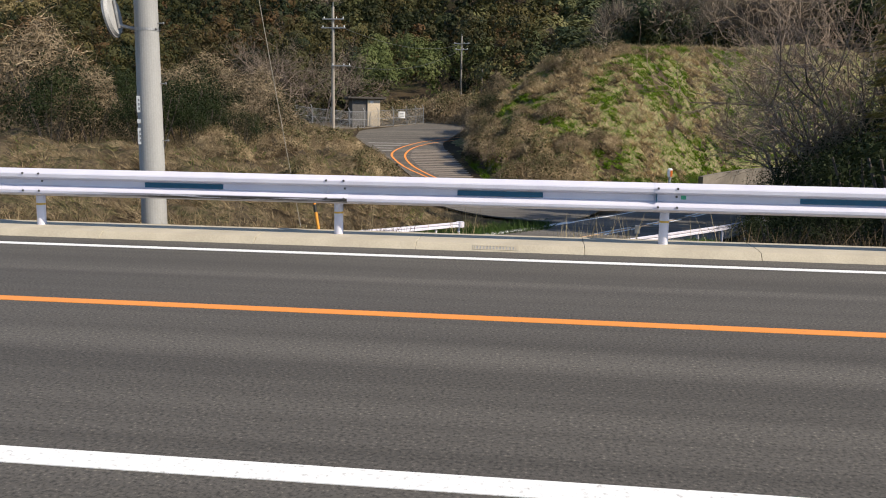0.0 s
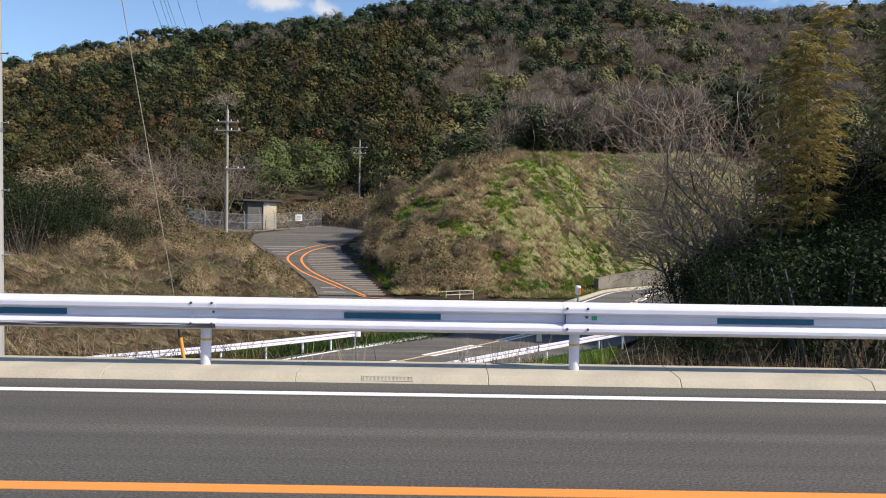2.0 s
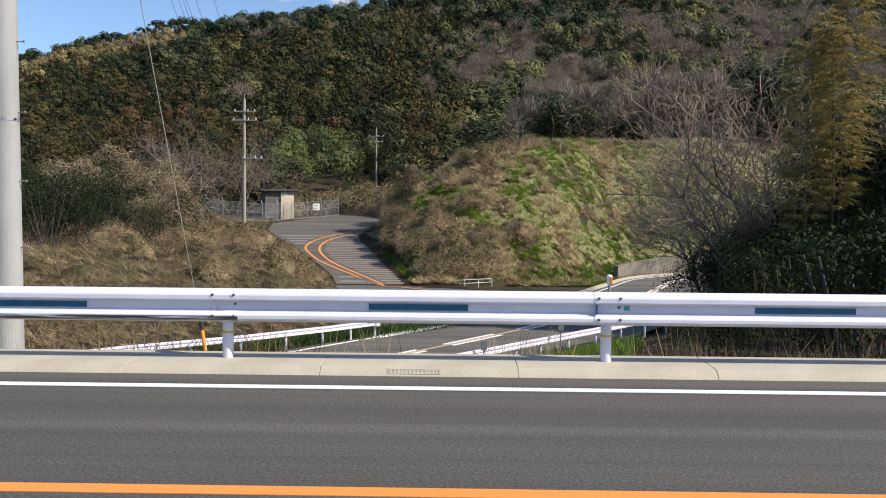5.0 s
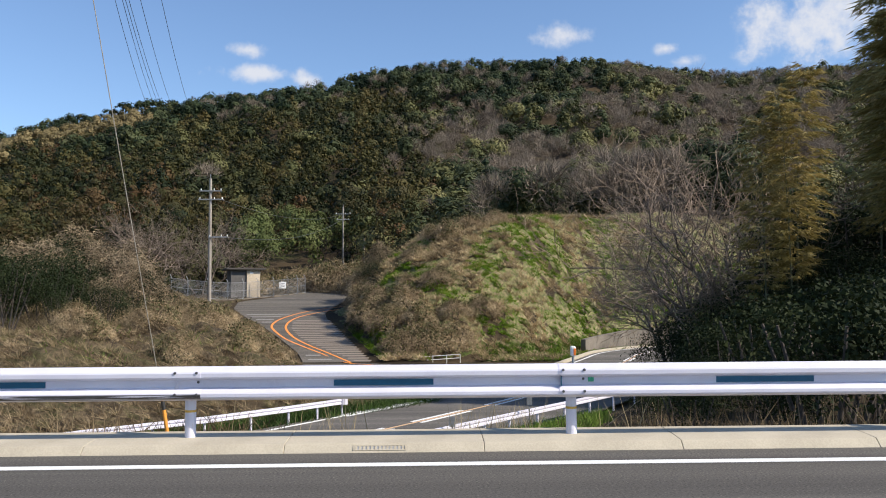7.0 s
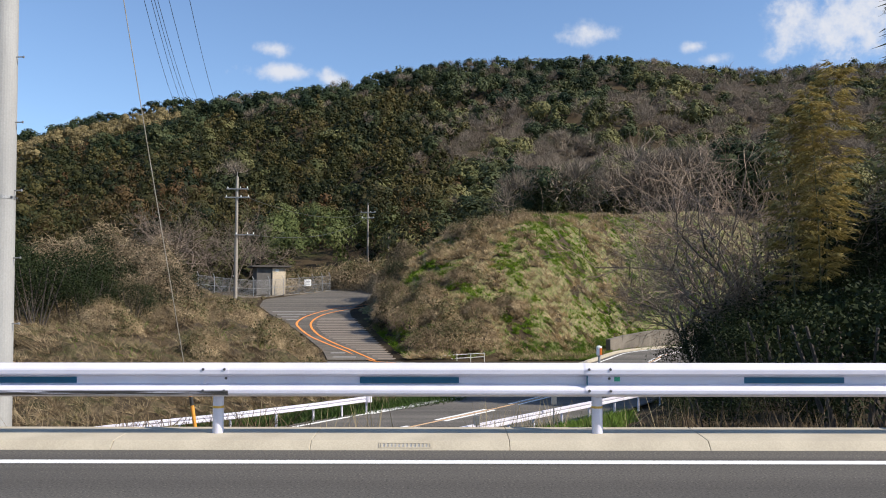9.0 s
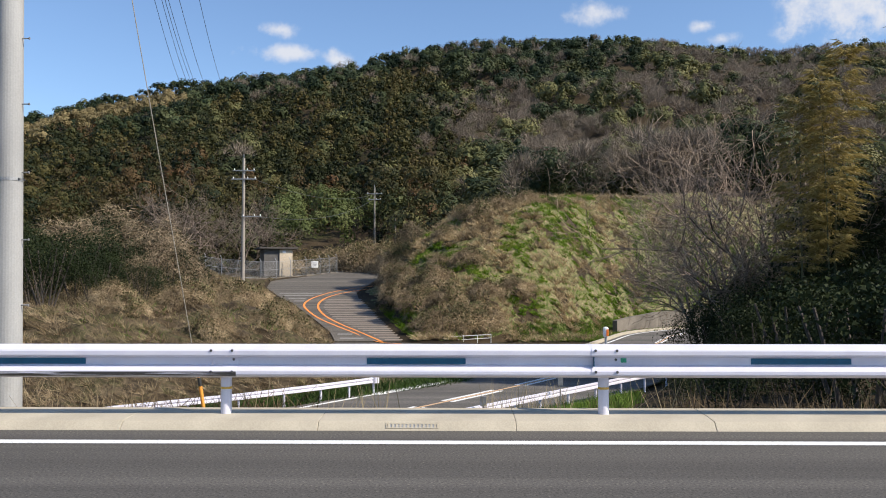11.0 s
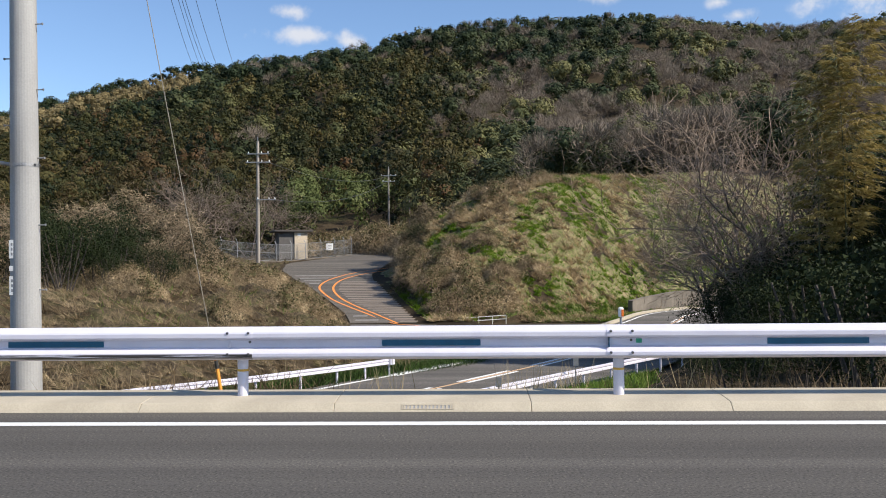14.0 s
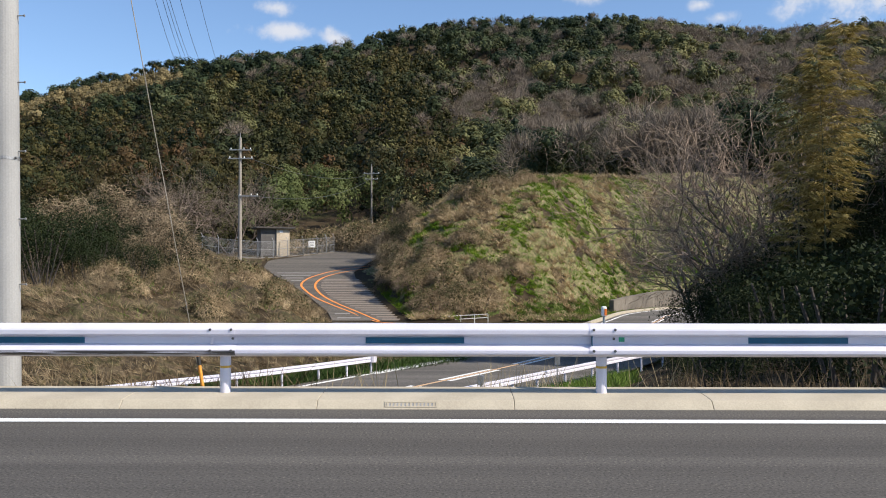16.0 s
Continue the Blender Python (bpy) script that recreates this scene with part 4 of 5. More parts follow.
def forest():
    step = 5.0
    gx, gy = np.meshgrid(np.arange(-260, 250, step), np.arange(78, 400, step))
    x = gx.ravel() + rng.uniform(-0.48, 0.48, gx.size) * step
    y = gy.ravel() + rng.uniform(-0.48, 0.48, gx.size) * step
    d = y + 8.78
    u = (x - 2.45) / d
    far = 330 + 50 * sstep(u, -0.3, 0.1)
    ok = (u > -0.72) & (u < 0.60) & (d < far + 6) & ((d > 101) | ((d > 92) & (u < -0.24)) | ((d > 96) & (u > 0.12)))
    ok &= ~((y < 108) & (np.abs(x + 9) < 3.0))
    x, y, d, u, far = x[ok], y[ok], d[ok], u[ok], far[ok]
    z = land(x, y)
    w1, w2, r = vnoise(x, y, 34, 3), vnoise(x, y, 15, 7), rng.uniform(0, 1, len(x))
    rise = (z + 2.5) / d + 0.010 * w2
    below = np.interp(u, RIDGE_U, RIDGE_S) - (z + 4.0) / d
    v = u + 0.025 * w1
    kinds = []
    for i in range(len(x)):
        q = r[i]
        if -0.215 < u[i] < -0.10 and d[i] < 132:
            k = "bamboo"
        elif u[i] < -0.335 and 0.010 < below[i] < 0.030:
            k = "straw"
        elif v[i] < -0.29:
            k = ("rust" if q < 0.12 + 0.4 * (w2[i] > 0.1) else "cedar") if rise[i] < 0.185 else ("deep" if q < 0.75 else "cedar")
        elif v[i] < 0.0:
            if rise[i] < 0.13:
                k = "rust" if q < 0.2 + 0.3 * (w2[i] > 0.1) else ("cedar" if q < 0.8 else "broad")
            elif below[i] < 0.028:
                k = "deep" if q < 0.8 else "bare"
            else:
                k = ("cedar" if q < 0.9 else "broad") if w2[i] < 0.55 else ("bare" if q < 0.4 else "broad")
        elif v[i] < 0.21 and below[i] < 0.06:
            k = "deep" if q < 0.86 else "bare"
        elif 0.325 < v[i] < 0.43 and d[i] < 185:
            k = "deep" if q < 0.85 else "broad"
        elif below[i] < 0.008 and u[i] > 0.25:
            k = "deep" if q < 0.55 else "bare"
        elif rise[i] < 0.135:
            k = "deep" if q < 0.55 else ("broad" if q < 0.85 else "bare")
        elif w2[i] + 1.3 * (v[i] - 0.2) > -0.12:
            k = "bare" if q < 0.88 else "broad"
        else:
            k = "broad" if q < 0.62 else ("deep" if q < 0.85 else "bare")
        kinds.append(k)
    kinds = np.array(kinds)
    spec = {"cedar": ("cone", (7.5, 11.5), (2.2, 3.2), CEDAR, "olive-brown cedar wood covering the mountain"), "rust": ("cone", (8.5, 12.5), (2.2, 3.2), RUST, "rust-tinged cedar trees among the mountain wood"),
            "broad": ("round", (6.0, 9.0), (2.6, 4.2), BROADLEAF, "olive evergreen broadleaf trees on the mountain"), "deep": ("round", (6.5, 10), (2.4, 3.7), EVERGREEN, "deep green trees along the mountain and its ridge"),
            "bare": ("bare", (5.5, 8.5), (2.6, 4.0), BARE, "grey-brown leafless trees on the mountain"), "bamboo": ("round", (7, 10.5), (1.7, 2.5), BAMBOO_FAR, "light green bamboo stand at the mountain foot"),
            "straw": ("round", (4.0, 5.5), (2.0, 2.8), STRAW_RIDGE, "pale yellow scrub near the mountain ridge")}
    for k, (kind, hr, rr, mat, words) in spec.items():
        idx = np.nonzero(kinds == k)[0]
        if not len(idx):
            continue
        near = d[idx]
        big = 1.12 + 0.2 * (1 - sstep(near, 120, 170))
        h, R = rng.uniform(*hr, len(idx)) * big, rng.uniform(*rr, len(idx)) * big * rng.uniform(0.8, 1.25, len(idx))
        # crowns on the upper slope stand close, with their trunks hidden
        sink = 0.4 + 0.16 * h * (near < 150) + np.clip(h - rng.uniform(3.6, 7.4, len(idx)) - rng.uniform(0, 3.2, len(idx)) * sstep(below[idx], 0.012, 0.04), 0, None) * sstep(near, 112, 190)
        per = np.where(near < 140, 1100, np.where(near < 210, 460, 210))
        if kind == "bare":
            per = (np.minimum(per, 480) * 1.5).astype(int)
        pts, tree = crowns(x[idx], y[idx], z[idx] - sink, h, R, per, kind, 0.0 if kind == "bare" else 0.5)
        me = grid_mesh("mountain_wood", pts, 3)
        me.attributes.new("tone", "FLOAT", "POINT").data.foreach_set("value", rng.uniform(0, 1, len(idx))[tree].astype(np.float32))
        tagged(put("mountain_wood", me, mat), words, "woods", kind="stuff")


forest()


def ridge_pine():
    """A pine with a bare trunk and a flat crown, standing against the sky."""
    th = tagged(empty("ridge_pine"), "small dark pine with a flat crown on the ridge", "tree")
    bm = bmesh.new()
    rod(bm, (0, 0, -2), (0.2, 0, 4.2), 0.22, 0.12, 7)
    rod(bm, (0.1, 0, 2.6), (1.3, 0.2, 4.2), 0.10, 0.05, 5)
    rod(bm, (0.1, 0, 2.9), (-1.1, -0.3, 4.3), 0.10, 0.05, 5)
    part("trunk", bm, BARK, th)
    v, _ = crowns(np.zeros(1), np.zeros(1), np.full(1, 2.6), np.full(1, 3.4), np.full(1, 2.3), np.full(1, 420), "round", 0.5)
    put("crown", grid_mesh("crown", v, 3), EVERGREEN, th)
    return th


# ---- matted turf under the grass
def turf_sheet(name, x0, x1, y0, y1, step, keep, mat, label, relief, lift=0.05):
    gx, gy = np.meshgrid(np.arange(x0, x1, step), np.arange(y0, y1, step))
    z = land(gx, gy) + lift + relief * vnoise(gx, gy, 1.1, 2)
    ok = keep(gx, gy)
    v = np.stack([gx, gy, np.where(ok, z, z - 0.35)], -1).reshape(-1, 3)
    ny, nx = gx.shape
    i = (np.arange(ny - 1)[:, None] * nx + np.arange(nx - 1)[None, :])
    f = np.stack([i, i + 1, i + nx + 1, i + nx], -1).reshape(-1, 4)
    f = f[ok.ravel()[f].sum(1) >= 2]
    me = bpy.data.meshes.new(name)
    me.from_pydata(v.tolist(), [], f.tolist())
    tagged(put(name, me, mat, smooth=True), label, "grass", kind="structure")


def bank_side(x, y):
    return (-(x + 3.5) * 0.755 + (y - 17.8) * 0.656) - 0.9


def at_foot(x, y):
    """The level strip of grass between the mound and the lower road."""
    return (x > 6.2) & (y > 48.2) & (y < 66) & (x < np.interp(y, [36.5, 47, 55.4, 61, 66.5], [8.6, 12.8, 16.2, 20.6, 27.5]) - 1.1)


def on_mound(x, y):
    return (x > road_right(y) + 0.8) & (land(x, y) > -2.38) & (y < 93) & (y > 46) | at_foot(x, y)


TURF_MOUND = turf("mound_turf", [(0.09, 0.125, 0.03), (0.21, 0.165, 0.095), (0.10, 0.135, 0.034), (0.26, 0.20, 0.125), (0.13, 0.145, 0.05)], 0.8, 7)
# Bank tones are darkened to stand for the shaded gaps between grass tufts.
TURF_BANK = turf("bank_turf", [(0.075, 0.056, 0.034), (0.055, 0.052, 0.024), (0.11, 0.084, 0.052), (0.060, 0.046, 0.030)], 0.9, 8)
turf_sheet("mound_turf", -8, 50, 44, 92, 0.4, on_mound, TURF_MOUND, "patchy green and tan turf covering the mound", 0.16)
turf_sheet("bank_turf", -45, 4, 10, 74, 0.35, lambda x, y: (bank_side(x, y) > 0.3) & (x < road_left(y) - 0.5), TURF_BANK, "matted brown dry turf covering the bank", 0.24)


# ---- grasses
def blades(name, x, y, length, width, lean, mat, label, spread=0.5, tuft=0):
    """Single blades, or (tuft > 0) tufts of that many blades falling outwards from each spot."""
    tones = None
    if tuft:
        tones = np.repeat(rng.uniform(0, 1, len(x)), tuft * 3).astype(np.float32)
        x, y, length, width = (np.repeat(v, tuft) for v in (x, y, length, width))
        length = length * rng.uniform(0.5, 1.1, len(x))
        ang, out = rng.uniform(0, 2 * np.pi, len(x)), rng.uniform(0.15, 1.0, len(x)) * spread
        ox, oy = np.cos(ang) * out, np.sin(ang) * out
        x, y = x + ox * 0.14, y + oy * 0.14
        rise = rng.uniform(0.15, 0.75, len(x))
    else:
        ox, oy, rise = rng.normal(size=len(x)) * spread, rng.normal(size=len(x)) * spread, rng.uniform(0.45, 1.0, len(x))
    a = np.stack([x, y, land(x, y) - 0.02 + 0.10 * (tuft > 0)], 1)
    b = a + np.stack([ox + lean[0], oy + lean[1], rise], 1) * length[:, None]
    me = grid_mesh(name, slivers(a, b, width), 3)
    if tones is not None:
        me.attributes.new("tone", "FLOAT", "POINT").data.foreach_set("value", tones)
    tagged(put(name, me, mat), label, "grass", kind="stuff")


def scatter(n, x0, x1, y0, y1, keep):
    x, y = rng.uniform(x0, x1, n), rng.uniform(y0, y1, n)
    k = keep(x, y)
    return x[k], y[k]


x, y = scatter(15000, -34, 3, 10, 66, lambda x, y: (bank_side(x, y) > 0.2) & (x < road_left(y) - 0.2) & (x > -0.62 * (y + 9)))
blades("dry_bank_grass", x, y, rng.uniform(0.35, 0.95, len(x)) * (0.8 + 0.4 * np.clip(vnoise(x, y, 3.0, 1), -0.8, 1)), rng.uniform(0.005, 0.011, len(x)), (-0.15, -0.3), DRY, "long matted dry brown grass over the bank", 0.9, 26)
x, y = scatter(24000, -30, 3, 12, 60, lambda x, y: (bank_side(x, y) > -1.2) & (x < road_left(y) + 0.2) & (vnoise(x, y, 3.2, 6) > 0.25) & (x > -0.62 * (y + 9)))
blades("green_bank_grass", x, y, rng.uniform(0.15, 0.5, len(x)), rng.uniform(0.012, 0.03, len(x)), (0, 0), GREEN_GRASS, "patches of green grass on the bank")
x, y = scatter(60000, -10, 3, 8, 26, lambda x, y: (np.abs(bank_side(x, y) + 0.55) < 0.95))
blades("verge_grass", x, y, rng.uniform(0.25, 0.72, len(x)), rng.uniform(0.010, 0.026, len(x)), (0, 0), VERGE, "deep green verge grass under the side rail")


x, y = scatter(15000, -6, 42, 46, 84, lambda x, y: on_mound(x, y) & (land(x, y) < 13.5) & (x > 0.30 * (y - 70)))
patch = vnoise(x, y, 3.4, 4) + 0.6 * vnoise(x, y, 1.2, 8) + np.where(x > 8, 0.09 * (x - 8), 0.09 * (6.5 - x)) - 0.03 * (y - 58)
g = patch > 0.20 + 0.2 * rng.normal(size=len(x))
blades("mound_green_grass", x[g], y[g], rng.uniform(0.25, 0.6, g.sum()), rng.uniform(0.022, 0.045, g.sum()), (-0.05, -0.1), MOUND_GREEN, "bright green grass over the mound", 0.9, 22)
blades("mound_dry_grass", x[~g], y[~g], rng.uniform(0.4, 1.0, (~g).sum()), rng.uniform(0.018, 0.034, (~g).sum()), (-0.15, -0.3), MOUND_DRY, "tan matted dry grass over the mound", 0.9, 22)
x, y = scatter(9000, 6, 20, 48, 60, lambda x, y: at_foot(x, y) & (land(x, y) < -1.6))
blades("mound_foot_grass", x, y, rng.uniform(0.2, 0.5, len(x)), rng.uniform(0.02, 0.04, len(x)), (0, 0), GREEN_GRASS, "lush green grass at the foot of the mound", 0.6, 8)
x, y = scatter(26000, -14, 20, 0.38, 6.5, lambda x, y: (wob(x, y, 1.1, 2.0) > -0.15) & ((x < 1.0) | (x > 4.7)))
blades("roadside_grass", x, y, rng.uniform(0.15, 0.62, len(x)), rng.uniform(0.004, 0.009, len(x)), (0.0, 0.0), DRY, "tufts of dry grass behind the kerb", 0.35)
x, y = scatter(900, -12, 15, 0.4, 2.0, lambda x, y: (wob(x, y, 0.9, 5.0) > 0.35))
blades("tall_roadside_grass", x, y, rng.uniform(0.5, 1.0, len(x)), rng.uniform(0.004, 0.007, len(x)), (0.05, 0.0), STRAW, "tall pale dry stalks behind the kerb", 0.22)


x, y = scatter(90, 2.7, 3.75, 0.5, 1.4, lambda x, y: x > 0)
blades("tall_roadside_grass", x, y, rng.uniform(0.4, 0.75, len(x)), rng.uniform(0.003, 0.006, len(x)), (0.05, 0.0), STRAW, "thin pale dry stalks behind the kerb", 0.25)
x, y = scatter(26000, 2.2, 8, 4, 17, lambda x, y: ((x - 0.6) * 0.79 - (y - 10.2) * 0.61 > 0.15) & ((x - 2.45) / (y + 8.78) < 0.21 + 0.02 * wob(x, y, 0.7)))
blades("green_slope_grass", x, y, rng.uniform(0.12, 0.4, len(x)), rng.uniform(0.008, 0.018, len(x)), (0, 0), GREEN_GRASS, "short bright green grass on the road embankment", 0.4)
x, y = scatter(5000, 1.5, 8, 9, 17, lambda x, y: (np.abs((x - 2.0) * 0.77 - (y - 12.0) * 0.64 - 0.7) < 1.0))
blades("verge_grass", x, y, rng.uniform(0.2, 0.6, len(x)), rng.uniform(0.008, 0.018, len(x)), (0, 0), VERGE, "deep green verge grass under the side rail")


# ---- shrubs
def shrub_parts(name, label, R, h, leaves, vines, leaf_mat, vine_mat, cap=0.5):
    th = tagged(empty(name), label, "shrub")
    if leaves:
        v, _ = crowns(np.zeros(1), np.zeros(1), np.full(1, -0.36 * h), np.full(1, h * 1.22), np.full(1, R), np.full(1, leaves), "round", 0.0, True)
        put("crown", grid_mesh("crown", v, 3), leaf_mat, th)
    if vines:
        d = unit(rng.normal(size=(vines, 3)) + (0, 0, cap))
        d[:, 2] = np.abs(d[:, 2])
        lump = 0.90 + 0.14 * np.sin(d[:, 0] * 5 + 1) * np.sin(d[:, 1] * 4 + 2)
        a = d * np.array((R, R, h)) * rng.uniform(0.92, 1.12, (vines, 1)) * lump[:, None]
        out = unit(np.cross(d, rng.normal(size=(vines, 3))) + d * 0.5)
        put("vine_cover", grid_mesh("vine_cover", strands(a, out, rng.uniform(0.3, 1.0, (vines, 1)) * R * 0.45, rng.uniform(0.010, 0.022, vines), 0.30), 3), vine_mat, th)
    bm = bmesh.new()
    for k in range(6):
        a = k * 1.05
        rod(bm, (0.12 * math.cos(a), 0.12 * math.sin(a), -0.5), (R * 0.55 * math.cos(a), R * 0.55 * math.sin(a), h * 0.75), 0.05, 0.02, 6)
    part("trunk", bm, BARK, th)
    return th


def place(th, spots, group):
    """Stand the plant at the first spot and copies at the others: (x, y, size, turn)."""
    th["group"] = group
    for i, (x, y, s, a) in enumerate(spots):
        m = Matrix.Translation((x, y, land1(x, y) - 0.1)) @ pose(0, 0, 0, 0, 0, a) @ Matrix.Diagonal((s, s, s, 1))
        if i == 0:
            th.matrix_world = m
        else:
            c = copy_thing(th, pose(0, 0, 0))
            c.matrix_basis = m


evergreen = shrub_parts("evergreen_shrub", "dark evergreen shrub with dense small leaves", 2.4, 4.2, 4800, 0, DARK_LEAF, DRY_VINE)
# The copy at (26, 24.5) also blocks sun and darkens the bamboo's shaded gap.
# The last seven copies stand unseen on the right, added to shade the undergrowth.
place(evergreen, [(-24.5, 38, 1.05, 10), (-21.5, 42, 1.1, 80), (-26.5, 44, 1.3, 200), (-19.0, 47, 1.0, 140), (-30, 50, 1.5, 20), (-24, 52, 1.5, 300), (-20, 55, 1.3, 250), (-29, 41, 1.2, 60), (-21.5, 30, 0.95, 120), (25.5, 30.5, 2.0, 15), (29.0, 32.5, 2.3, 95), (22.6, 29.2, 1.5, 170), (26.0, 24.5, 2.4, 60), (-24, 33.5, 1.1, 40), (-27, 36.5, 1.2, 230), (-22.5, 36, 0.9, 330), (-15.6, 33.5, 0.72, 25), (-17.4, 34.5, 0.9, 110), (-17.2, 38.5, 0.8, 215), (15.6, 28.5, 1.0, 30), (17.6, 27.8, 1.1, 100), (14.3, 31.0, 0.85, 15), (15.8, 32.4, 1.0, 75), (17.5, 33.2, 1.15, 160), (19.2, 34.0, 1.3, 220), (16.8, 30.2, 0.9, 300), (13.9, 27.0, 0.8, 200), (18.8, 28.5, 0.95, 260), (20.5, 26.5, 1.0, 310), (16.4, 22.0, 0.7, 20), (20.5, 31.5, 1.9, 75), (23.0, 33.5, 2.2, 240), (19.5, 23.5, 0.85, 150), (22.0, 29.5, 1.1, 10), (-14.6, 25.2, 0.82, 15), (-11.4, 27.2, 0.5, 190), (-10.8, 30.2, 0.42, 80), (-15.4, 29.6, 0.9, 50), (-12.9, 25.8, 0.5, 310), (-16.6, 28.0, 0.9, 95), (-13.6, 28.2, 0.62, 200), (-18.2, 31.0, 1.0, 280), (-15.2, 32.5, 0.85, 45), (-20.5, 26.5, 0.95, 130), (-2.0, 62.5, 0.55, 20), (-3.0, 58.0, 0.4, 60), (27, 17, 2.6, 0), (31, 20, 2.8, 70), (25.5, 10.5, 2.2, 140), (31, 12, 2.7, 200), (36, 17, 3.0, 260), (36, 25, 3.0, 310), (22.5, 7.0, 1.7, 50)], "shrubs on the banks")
viny = shrub_parts("vine_covered_shrub", "shrub smothered in grey-brown dry vines on the bank", 2.2, 3.6, 4400, 2300, DARK_LEAF, PALE_VINE, 1.1)
place(viny, [(-21.8, 39.0, 1.0, 0), (-18.3, 43.5, 0.95, 70), (-23.0, 46.5, 1.25, 150), (-17.5, 49.5, 0.9, 210), (-26.0, 49.5, 1.35, 290), (-21.5, 51, 1.35, 40), (-15.8, 44.5, 0.55, 100), (-27.5, 38.0, 1.0, 10), (-25.0, 56, 1.7, 130), (-19.2, 37.5, 0.75, 170), (-17.0, 46.5, 0.8, 20),
             (-12.4, 29.4, 0.62, 160), (-12.4, 33.8, 0.8, 240), (-17.6, 35.0, 1.2, 330), (-14.4, 36.6, 1.05, 75), (-15.8, 42.0, 1.2, 20), (-19.2, 28.0, 0.9, 110), (-23.5, 31.5, 1.55, 260), (-27.0, 36.0, 1.7, 35),
             (-2.4, 60.0, 0.6, 80), (-1.6, 65.0, 0.7, 150), (-3.0, 55.5, 0.4, 10)], "shrubs on the bank")
heap = shrub_parts("dry_vine_heap", "low heap of pale dry vines over the grassy bank", 1.7, 1.5, 700, 3400, OLIVE, DRY_VINE, 1.0)
place(heap, [(-8.0, 38.5, 0.75, 0), (-9.5, 36.0, 0.75, 60), (-6.5, 35.0, 0.65, 120), (-8.3, 32.0, 0.65, 200), (-11.0, 31.0, 0.65, 250), (-5.2, 31.5, 0.6, 300), (-6.0, 28.0, 0.6, 30), (-9.5, 27.5, 0.65, 90), (-12.0, 25.6, 0.55, 150), (-3.6, 27.5, 0.5, 210), (-4.6, 24.6, 0.5, 270), (-7.5, 24.5, 0.55, 330),
             (-10.5, 23.5, 0.5, 45), (-10.8, 40.0, 0.8, 100), (-7.0, 42.0, 0.6, 170), (-9.0, 44.5, 0.7, 220), (-11.0, 46.0, 0.7, 280), (1.8, 51.5, 0.9, 20), (4.6, 52.5, 0.8, 130), (6.8, 54.0, 0.8, 240), (0.8, 54.5, 0.9, 310), (3.4, 56.0, 0.8, 70), (4.5, 65.0, 1.0, 10), (6.5, 66.5, 0.9, 110), (9.0, 67.5, 0.8, 190)], "vine heaps")
tangle = shrub_parts("dry_bramble", "low dry bramble thicket, reddish brown", 1.6, 1.7, 1300, 2000, OLIVE, DRY_VINE)
place(tangle, [(0.5, 48.8, 0.85, 0), (1.5, 48.6, 1.0, 90), (2.8, 49.2, 1.05, 30), (4.4, 49.8, 1.0, 200), (-0.6, 51.8, 0.85, 50), (-1.5, 54.8, 0.9, 170), (-2.4, 57.8, 0.95, 100), (-2.9, 61.5, 1.0, 10), (-2.6, 66, 1.3, 80), (-1.0, 70, 1.5, 190),
               (0.0, 52.5, 0.7, 280), (-1.4, 57.5, 0.8, 310), (-2.6, 62, 0.9, 60), (1.0, 57, 0.6, 130), (1.5, 62.5, 0.7, 20), (3.0, 65.5, 0.8, 240), (-8, 86, 1.9, 0), (-6, 84, 1.8, 70), (-10.5, 88, 1.9, 120), (-4, 82, 1.8, 20), (-2, 79, 1.8, 160), (-12.5, 90, 1.8, 200), (-16, 95, 1.8, 10), (-13, 97, 1.9, 80), (-10.5, 99, 1.7, 150), (-6, 97, 1.9, 220), (-3, 94, 1.9, 290), (-18, 90, 1.6, 40), (0, 90, 1.8, 330), (-9.5, 92, 1.7, 60),
               (-12.6, 47, 0.6, 30), (-16.5, 40.5, 0.6, 0), (-11.2, 42.5, 0.5, 90), (-9.5, 36, 0.5, 10), (-13, 34, 0.55, 70), (-7.5, 40, 0.5, 200), (-15.5, 30, 0.55, 130), (-10.5, 29, 0.5, 300), (-19, 35, 0.6, 45), (-6.5, 33, 0.45, 20), (-17.5, 33, 0.6, 190), (-12.5, 39, 0.55, 260)], "bramble thickets")
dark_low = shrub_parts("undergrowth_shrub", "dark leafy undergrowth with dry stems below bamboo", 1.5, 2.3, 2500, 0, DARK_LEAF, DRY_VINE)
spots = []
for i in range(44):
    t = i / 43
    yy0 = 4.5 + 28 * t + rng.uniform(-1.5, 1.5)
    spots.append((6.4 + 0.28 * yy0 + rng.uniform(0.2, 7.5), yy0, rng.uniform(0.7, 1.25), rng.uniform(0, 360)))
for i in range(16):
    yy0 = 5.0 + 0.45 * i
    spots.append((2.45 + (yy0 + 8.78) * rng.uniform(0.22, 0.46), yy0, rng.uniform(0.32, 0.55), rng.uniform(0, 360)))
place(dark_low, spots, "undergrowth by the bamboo")


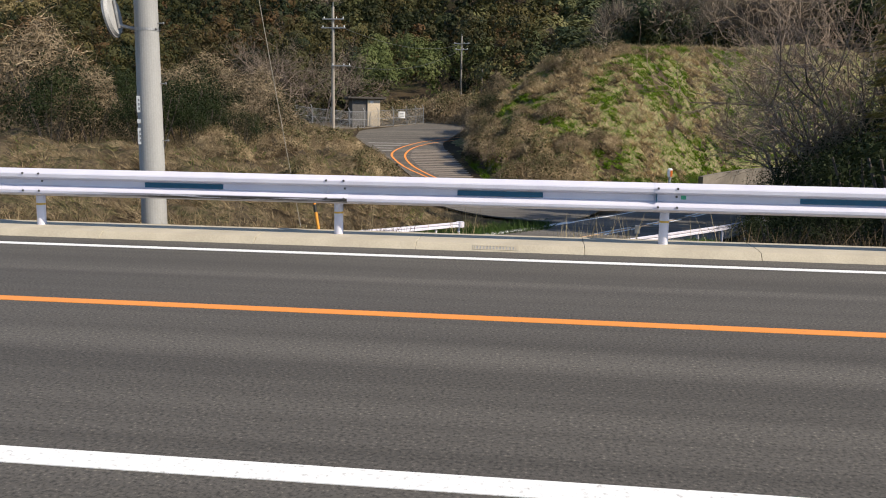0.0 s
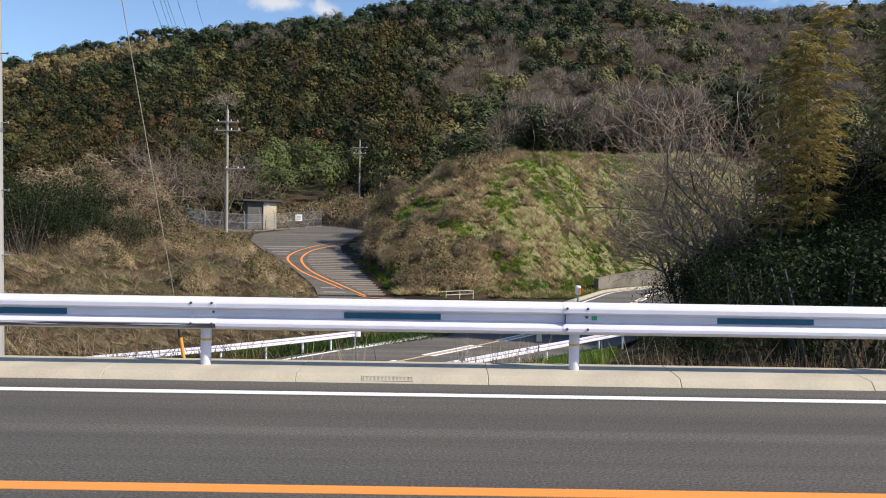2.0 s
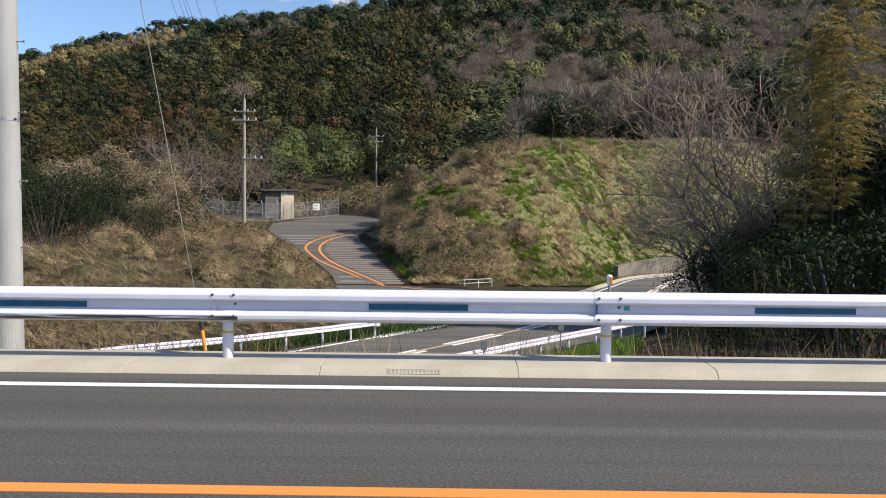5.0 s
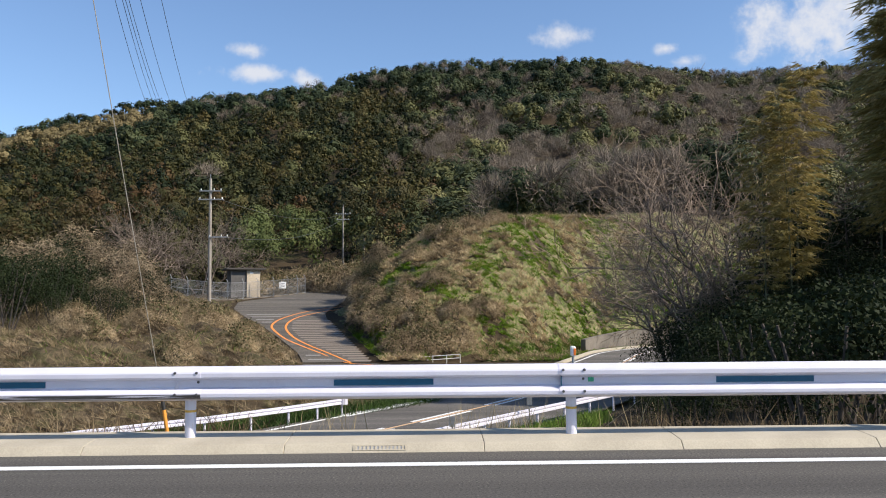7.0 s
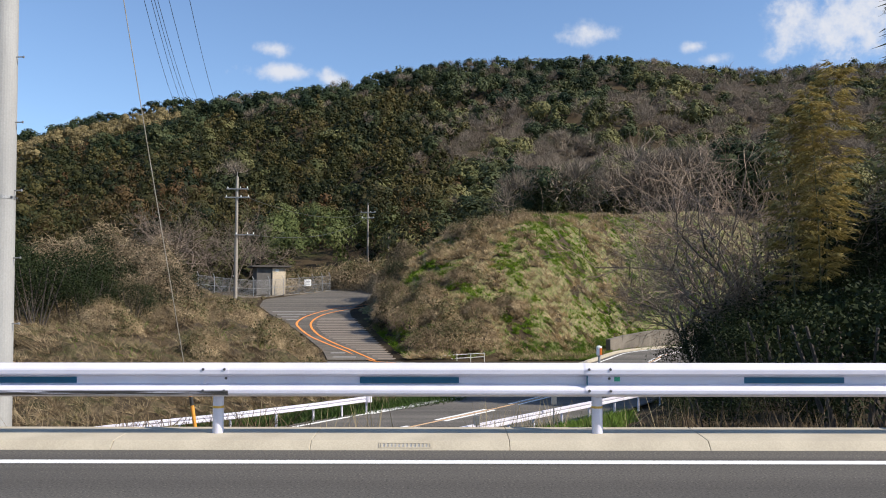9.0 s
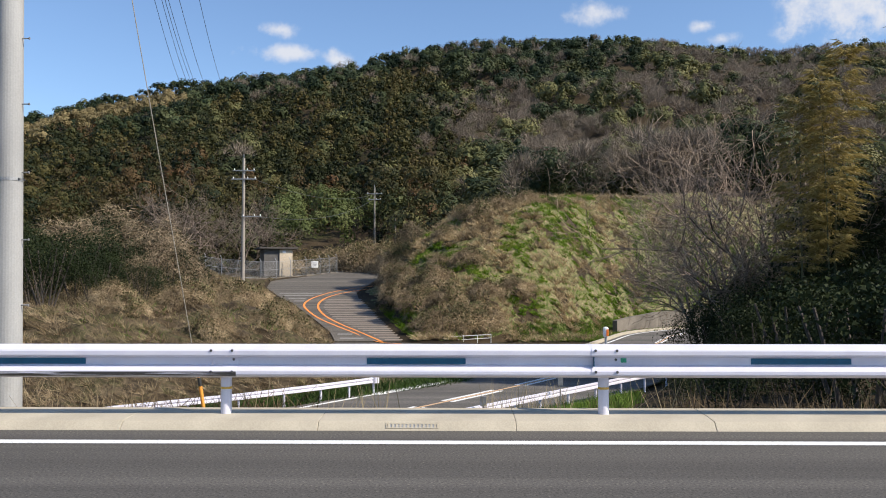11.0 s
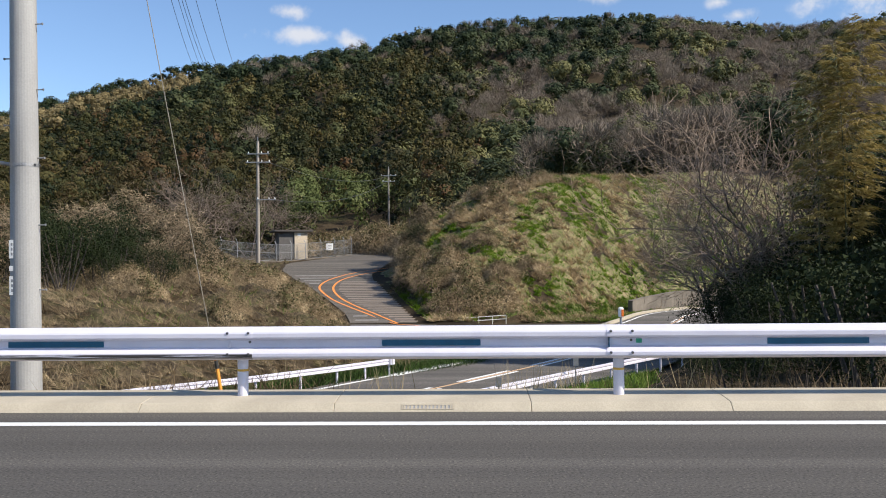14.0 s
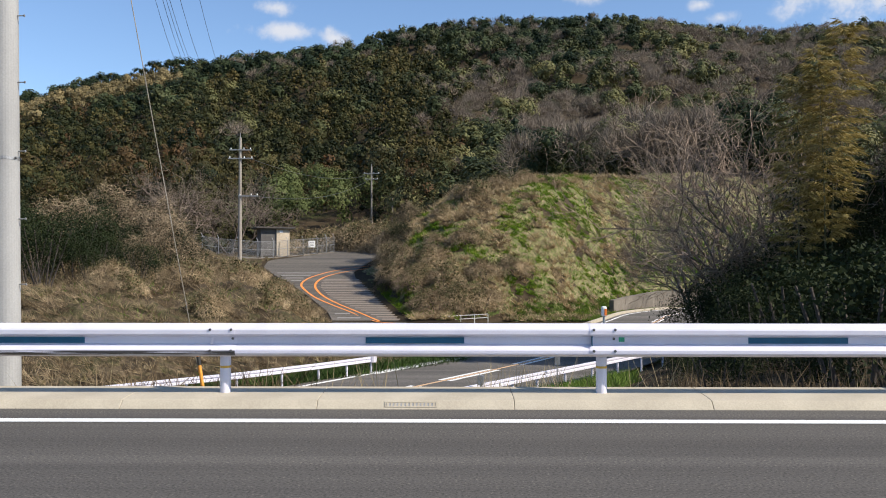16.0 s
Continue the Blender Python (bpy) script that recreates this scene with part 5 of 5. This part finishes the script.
# ---- branching trees
def skeleton_tree(height, spread, levels, seed):
    r = np.random.default_rng(seed)
    segs = []

    def grow(p, d, length, rad, level):
        n = 3
        for k in range(n):
            d = unit(d + r.normal(size=3) * 0.16 + np.array((0, 0, 0.05)))
            q = p + d * length / n
            segs.append((p, q, rad * (1 - 0.2 * k / n), rad * (1 - 0.2 * (k + 1) / n)))
            if level < levels and k >= (0 if level else 1):
                for _ in range(2 if level < 2 else (1 if r.uniform() < 0.75 else 2)):
                    side = unit(np.cross(d, r.normal(size=3)))
                    grow(q, unit(d * 0.75 + side * spread * r.uniform(0.5, 1.0)), length * r.uniform(0.5, 0.72), rad * 0.52, level + 1)
            p = q
    for s in range(4):
        a = s * 1.6 + r.uniform(0, 1)
        grow(np.array((0.12 * math.cos(a), 0.12 * math.sin(a), -0.3)), unit(np.array((math.cos(a) * 0.55, math.sin(a) * 0.55, 1.0))), height * 0.55, 0.085, 0)
    return segs


def tubes(segs, sides):
    a = np.array([s[0] for s in segs])
    b = np.array([s[1] for s in segs])
    ra, rb = np.array([s[2] for s in segs]), np.array([s[3] for s in segs])
    d = unit(b - a)
    t1 = unit(np.cross(d, np.where(np.abs(d[:, 2:3]) < 0.9, (0, 0, 1.0), (1.0, 0, 0))))
    t2 = np.cross(d, t1)
    out = []
    for k in range(sides):
        c0, c1 = 2 * np.pi * k / sides, 2 * np.pi * (k + 1) / sides
        e0, e1 = t1 * math.cos(c0) + t2 * math.sin(c0), t1 * math.cos(c1) + t2 * math.sin(c1)
        out.append(np.stack([a + e0 * ra[:, None], a + e1 * ra[:, None], b + e1 * rb[:, None], b + e0 * rb[:, None]], 1))
    return np.concatenate(out).reshape(-1, 3)


def bare_tree(name, x, y, height, spread, seed, label, mat, levels=4):
    th = tagged(empty(name, pose(x, y, land1(x, y))), label, "tree", "leafless trees")
    segs = skeleton_tree(height, spread, levels, seed)
    thick = [s for s in segs if s[2] > 0.035]
    thin = [s for s in segs if s[2] <= 0.035]
    put("trunk", grid_mesh("trunk", tubes(thick, 6), 4), MID_BARK, th)
    thin = [(p, q, max(i, 0.0105), max(j, 0.007)) for p, q, i, j in thin]
    put("crown", grid_mesh("crown", tubes(thin, 3), 4), mat, th)
    return th


for i, (x, y, h) in enumerate(((17.6, 34.5, 12.4), (15.2, 33.0, 7.6), (19.6, 35.0, 12.0), (18.0, 32.0, 8.6))):
    bare_tree("leafless_tree", x, y, h, 1.15, 40 + i, "leafless tree with pale tangled branches beside the bamboo", PALE_BARK)
for i, (x, y, h) in enumerate(((-26.5, 78.0, 9.5), (-21.5, 80.0, 9.0), (-29.5, 88, 8.0))):
    bare_tree("leafless_tree", x, y, h, 1.05, 60 + i, "rounded leafless brown tree behind the mesh fence", MID_BARK)


# ---- bamboo grove
def bamboo(seed, h):
    r = np.random.default_rng(seed)
    th = tagged(empty("bamboo"), "tall yellow-green bamboo with drooping leafy branches", "bamboo")
    pts = []
    lean = r.uniform(-0.3, 0.3, 2)
    for k in range(15):
        t = k / 14
        pts.append(np.array((lean[0] * t + 0.9 * lean[0] * t ** 4 * 2.2, lean[1] * t + 0.9 * lean[1] * t ** 4 * 2.2, h * (t - 0.05 * t ** 5))))
    segs = [(p, q, 0.045 * (1.05 - i / 15), 0.045 * (1.05 - (i + 1) / 15)) for i, (p, q) in enumerate(zip(pts, pts[1:]))]
    put("culm", grid_mesh("culm", tubes(segs, 7), 4), CULM, th)
    n, fronds = 5600, 120
    fr = r.integers(0, fronds, n)
    node = (np.linspace(0.26, 0.99, fronds) + 0.01 * r.normal(size=fronds))[fr]
    turn = (np.arange(fronds) * 2.4 + 0.3 * r.normal(size=fronds))[fr]
    span = (0.28 + 0.95 * np.sin(np.pi * np.clip((1.05 - node) * 1.1, 0, 1)) ** 0.8) * r.uniform(0.7, 1.15, fronds)[fr]
    centre = np.stack([np.interp(node, np.linspace(0, 1, 15), [p[j] for p in pts]) for j in range(3)], 1)
    out = r.uniform(0.18, 1.0, n) ** 0.7 * span
    ang = turn + r.normal(size=n) * 0.16
    a = centre + np.stack([np.cos(ang) * out, np.sin(ang) * out, 0.55 * out - 0.48 * out ** 2 + r.normal(size=n) * 0.035], 1)
    b = a + np.stack([np.cos(ang) * 0.20 + r.normal(size=n) * 0.09, np.sin(ang) * 0.20 + r.normal(size=n) * 0.09, -0.10 + r.normal(size=n) * 0.05], 1) * r.uniform(0.8, 1.3, (n, 1))
    put("foliage", grid_mesh("foliage", slivers(a, b, r.uniform(0.014, 0.028, n)), 3), BAMBOO_LEAF, th)
    return th


spots = [(17.3, 24.2), (17.7, 24.7), (16.5, 24.9)]
for n_culms, x0, x1, y0, y1 in ((10, 18.2, 22.0, 19.0, 20.8), (8, 21.8, 27.0, 25.6, 27.0)):
    for k in range(n_culms):
        spots.append((rng.uniform(x0, x1), rng.uniform(y0, y1)))
for s in range(4):
    b = bamboo(200 + s, (12.4, 11.8, 10.8, 13.0)[s])
    place(b, [(x, y, rng.uniform(0.85, 1.08) + 0.28 * float(sstep((x - 2.45) / (y + 8.8), 0.46, 0.53)), rng.uniform(0, 360)) for x, y in spots[s::4]], "bamboo grove")

pine = ridge_pine()
spots = []
for i in range(15):
    uu = -0.452 + 0.0082 * i + rng.uniform(-0.002, 0.002)
    dd = 332 + rng.uniform(-2, 3)
    spots.append((2.45 + uu * dd, dd - 8.78, rng.uniform(0.75, 1.15), rng.uniform(0, 360)))
place(pine, spots, "pines on the ridge")

wires("hanging_wire", [((-5.1, 16.0, -2.55), (-5.9, 9.0, 14.3))], 0.12, 0.012, PALE_WIRE, "thin pale wire rising steeply from the bank")
tower = []
for xa, xb in ((345, 300), (358, 313), (366, 318), (372, 324), (388, 346), (418, 386)):
    ua, ub = (xa - 784) / 1456 - 0.035, (xb - 40 - 784) / 1456 - 0.035
    tower.append(((2.45 + ua * 420, 411, 1.5 + 0.238 * 420), (2.45 + ub * 180, 171, 1.5 + 0.43 * 180)))
wires("transmission_line", tower, 3.0, 0.08, WIRE, "high-voltage lines crossing the sky over the ridge")
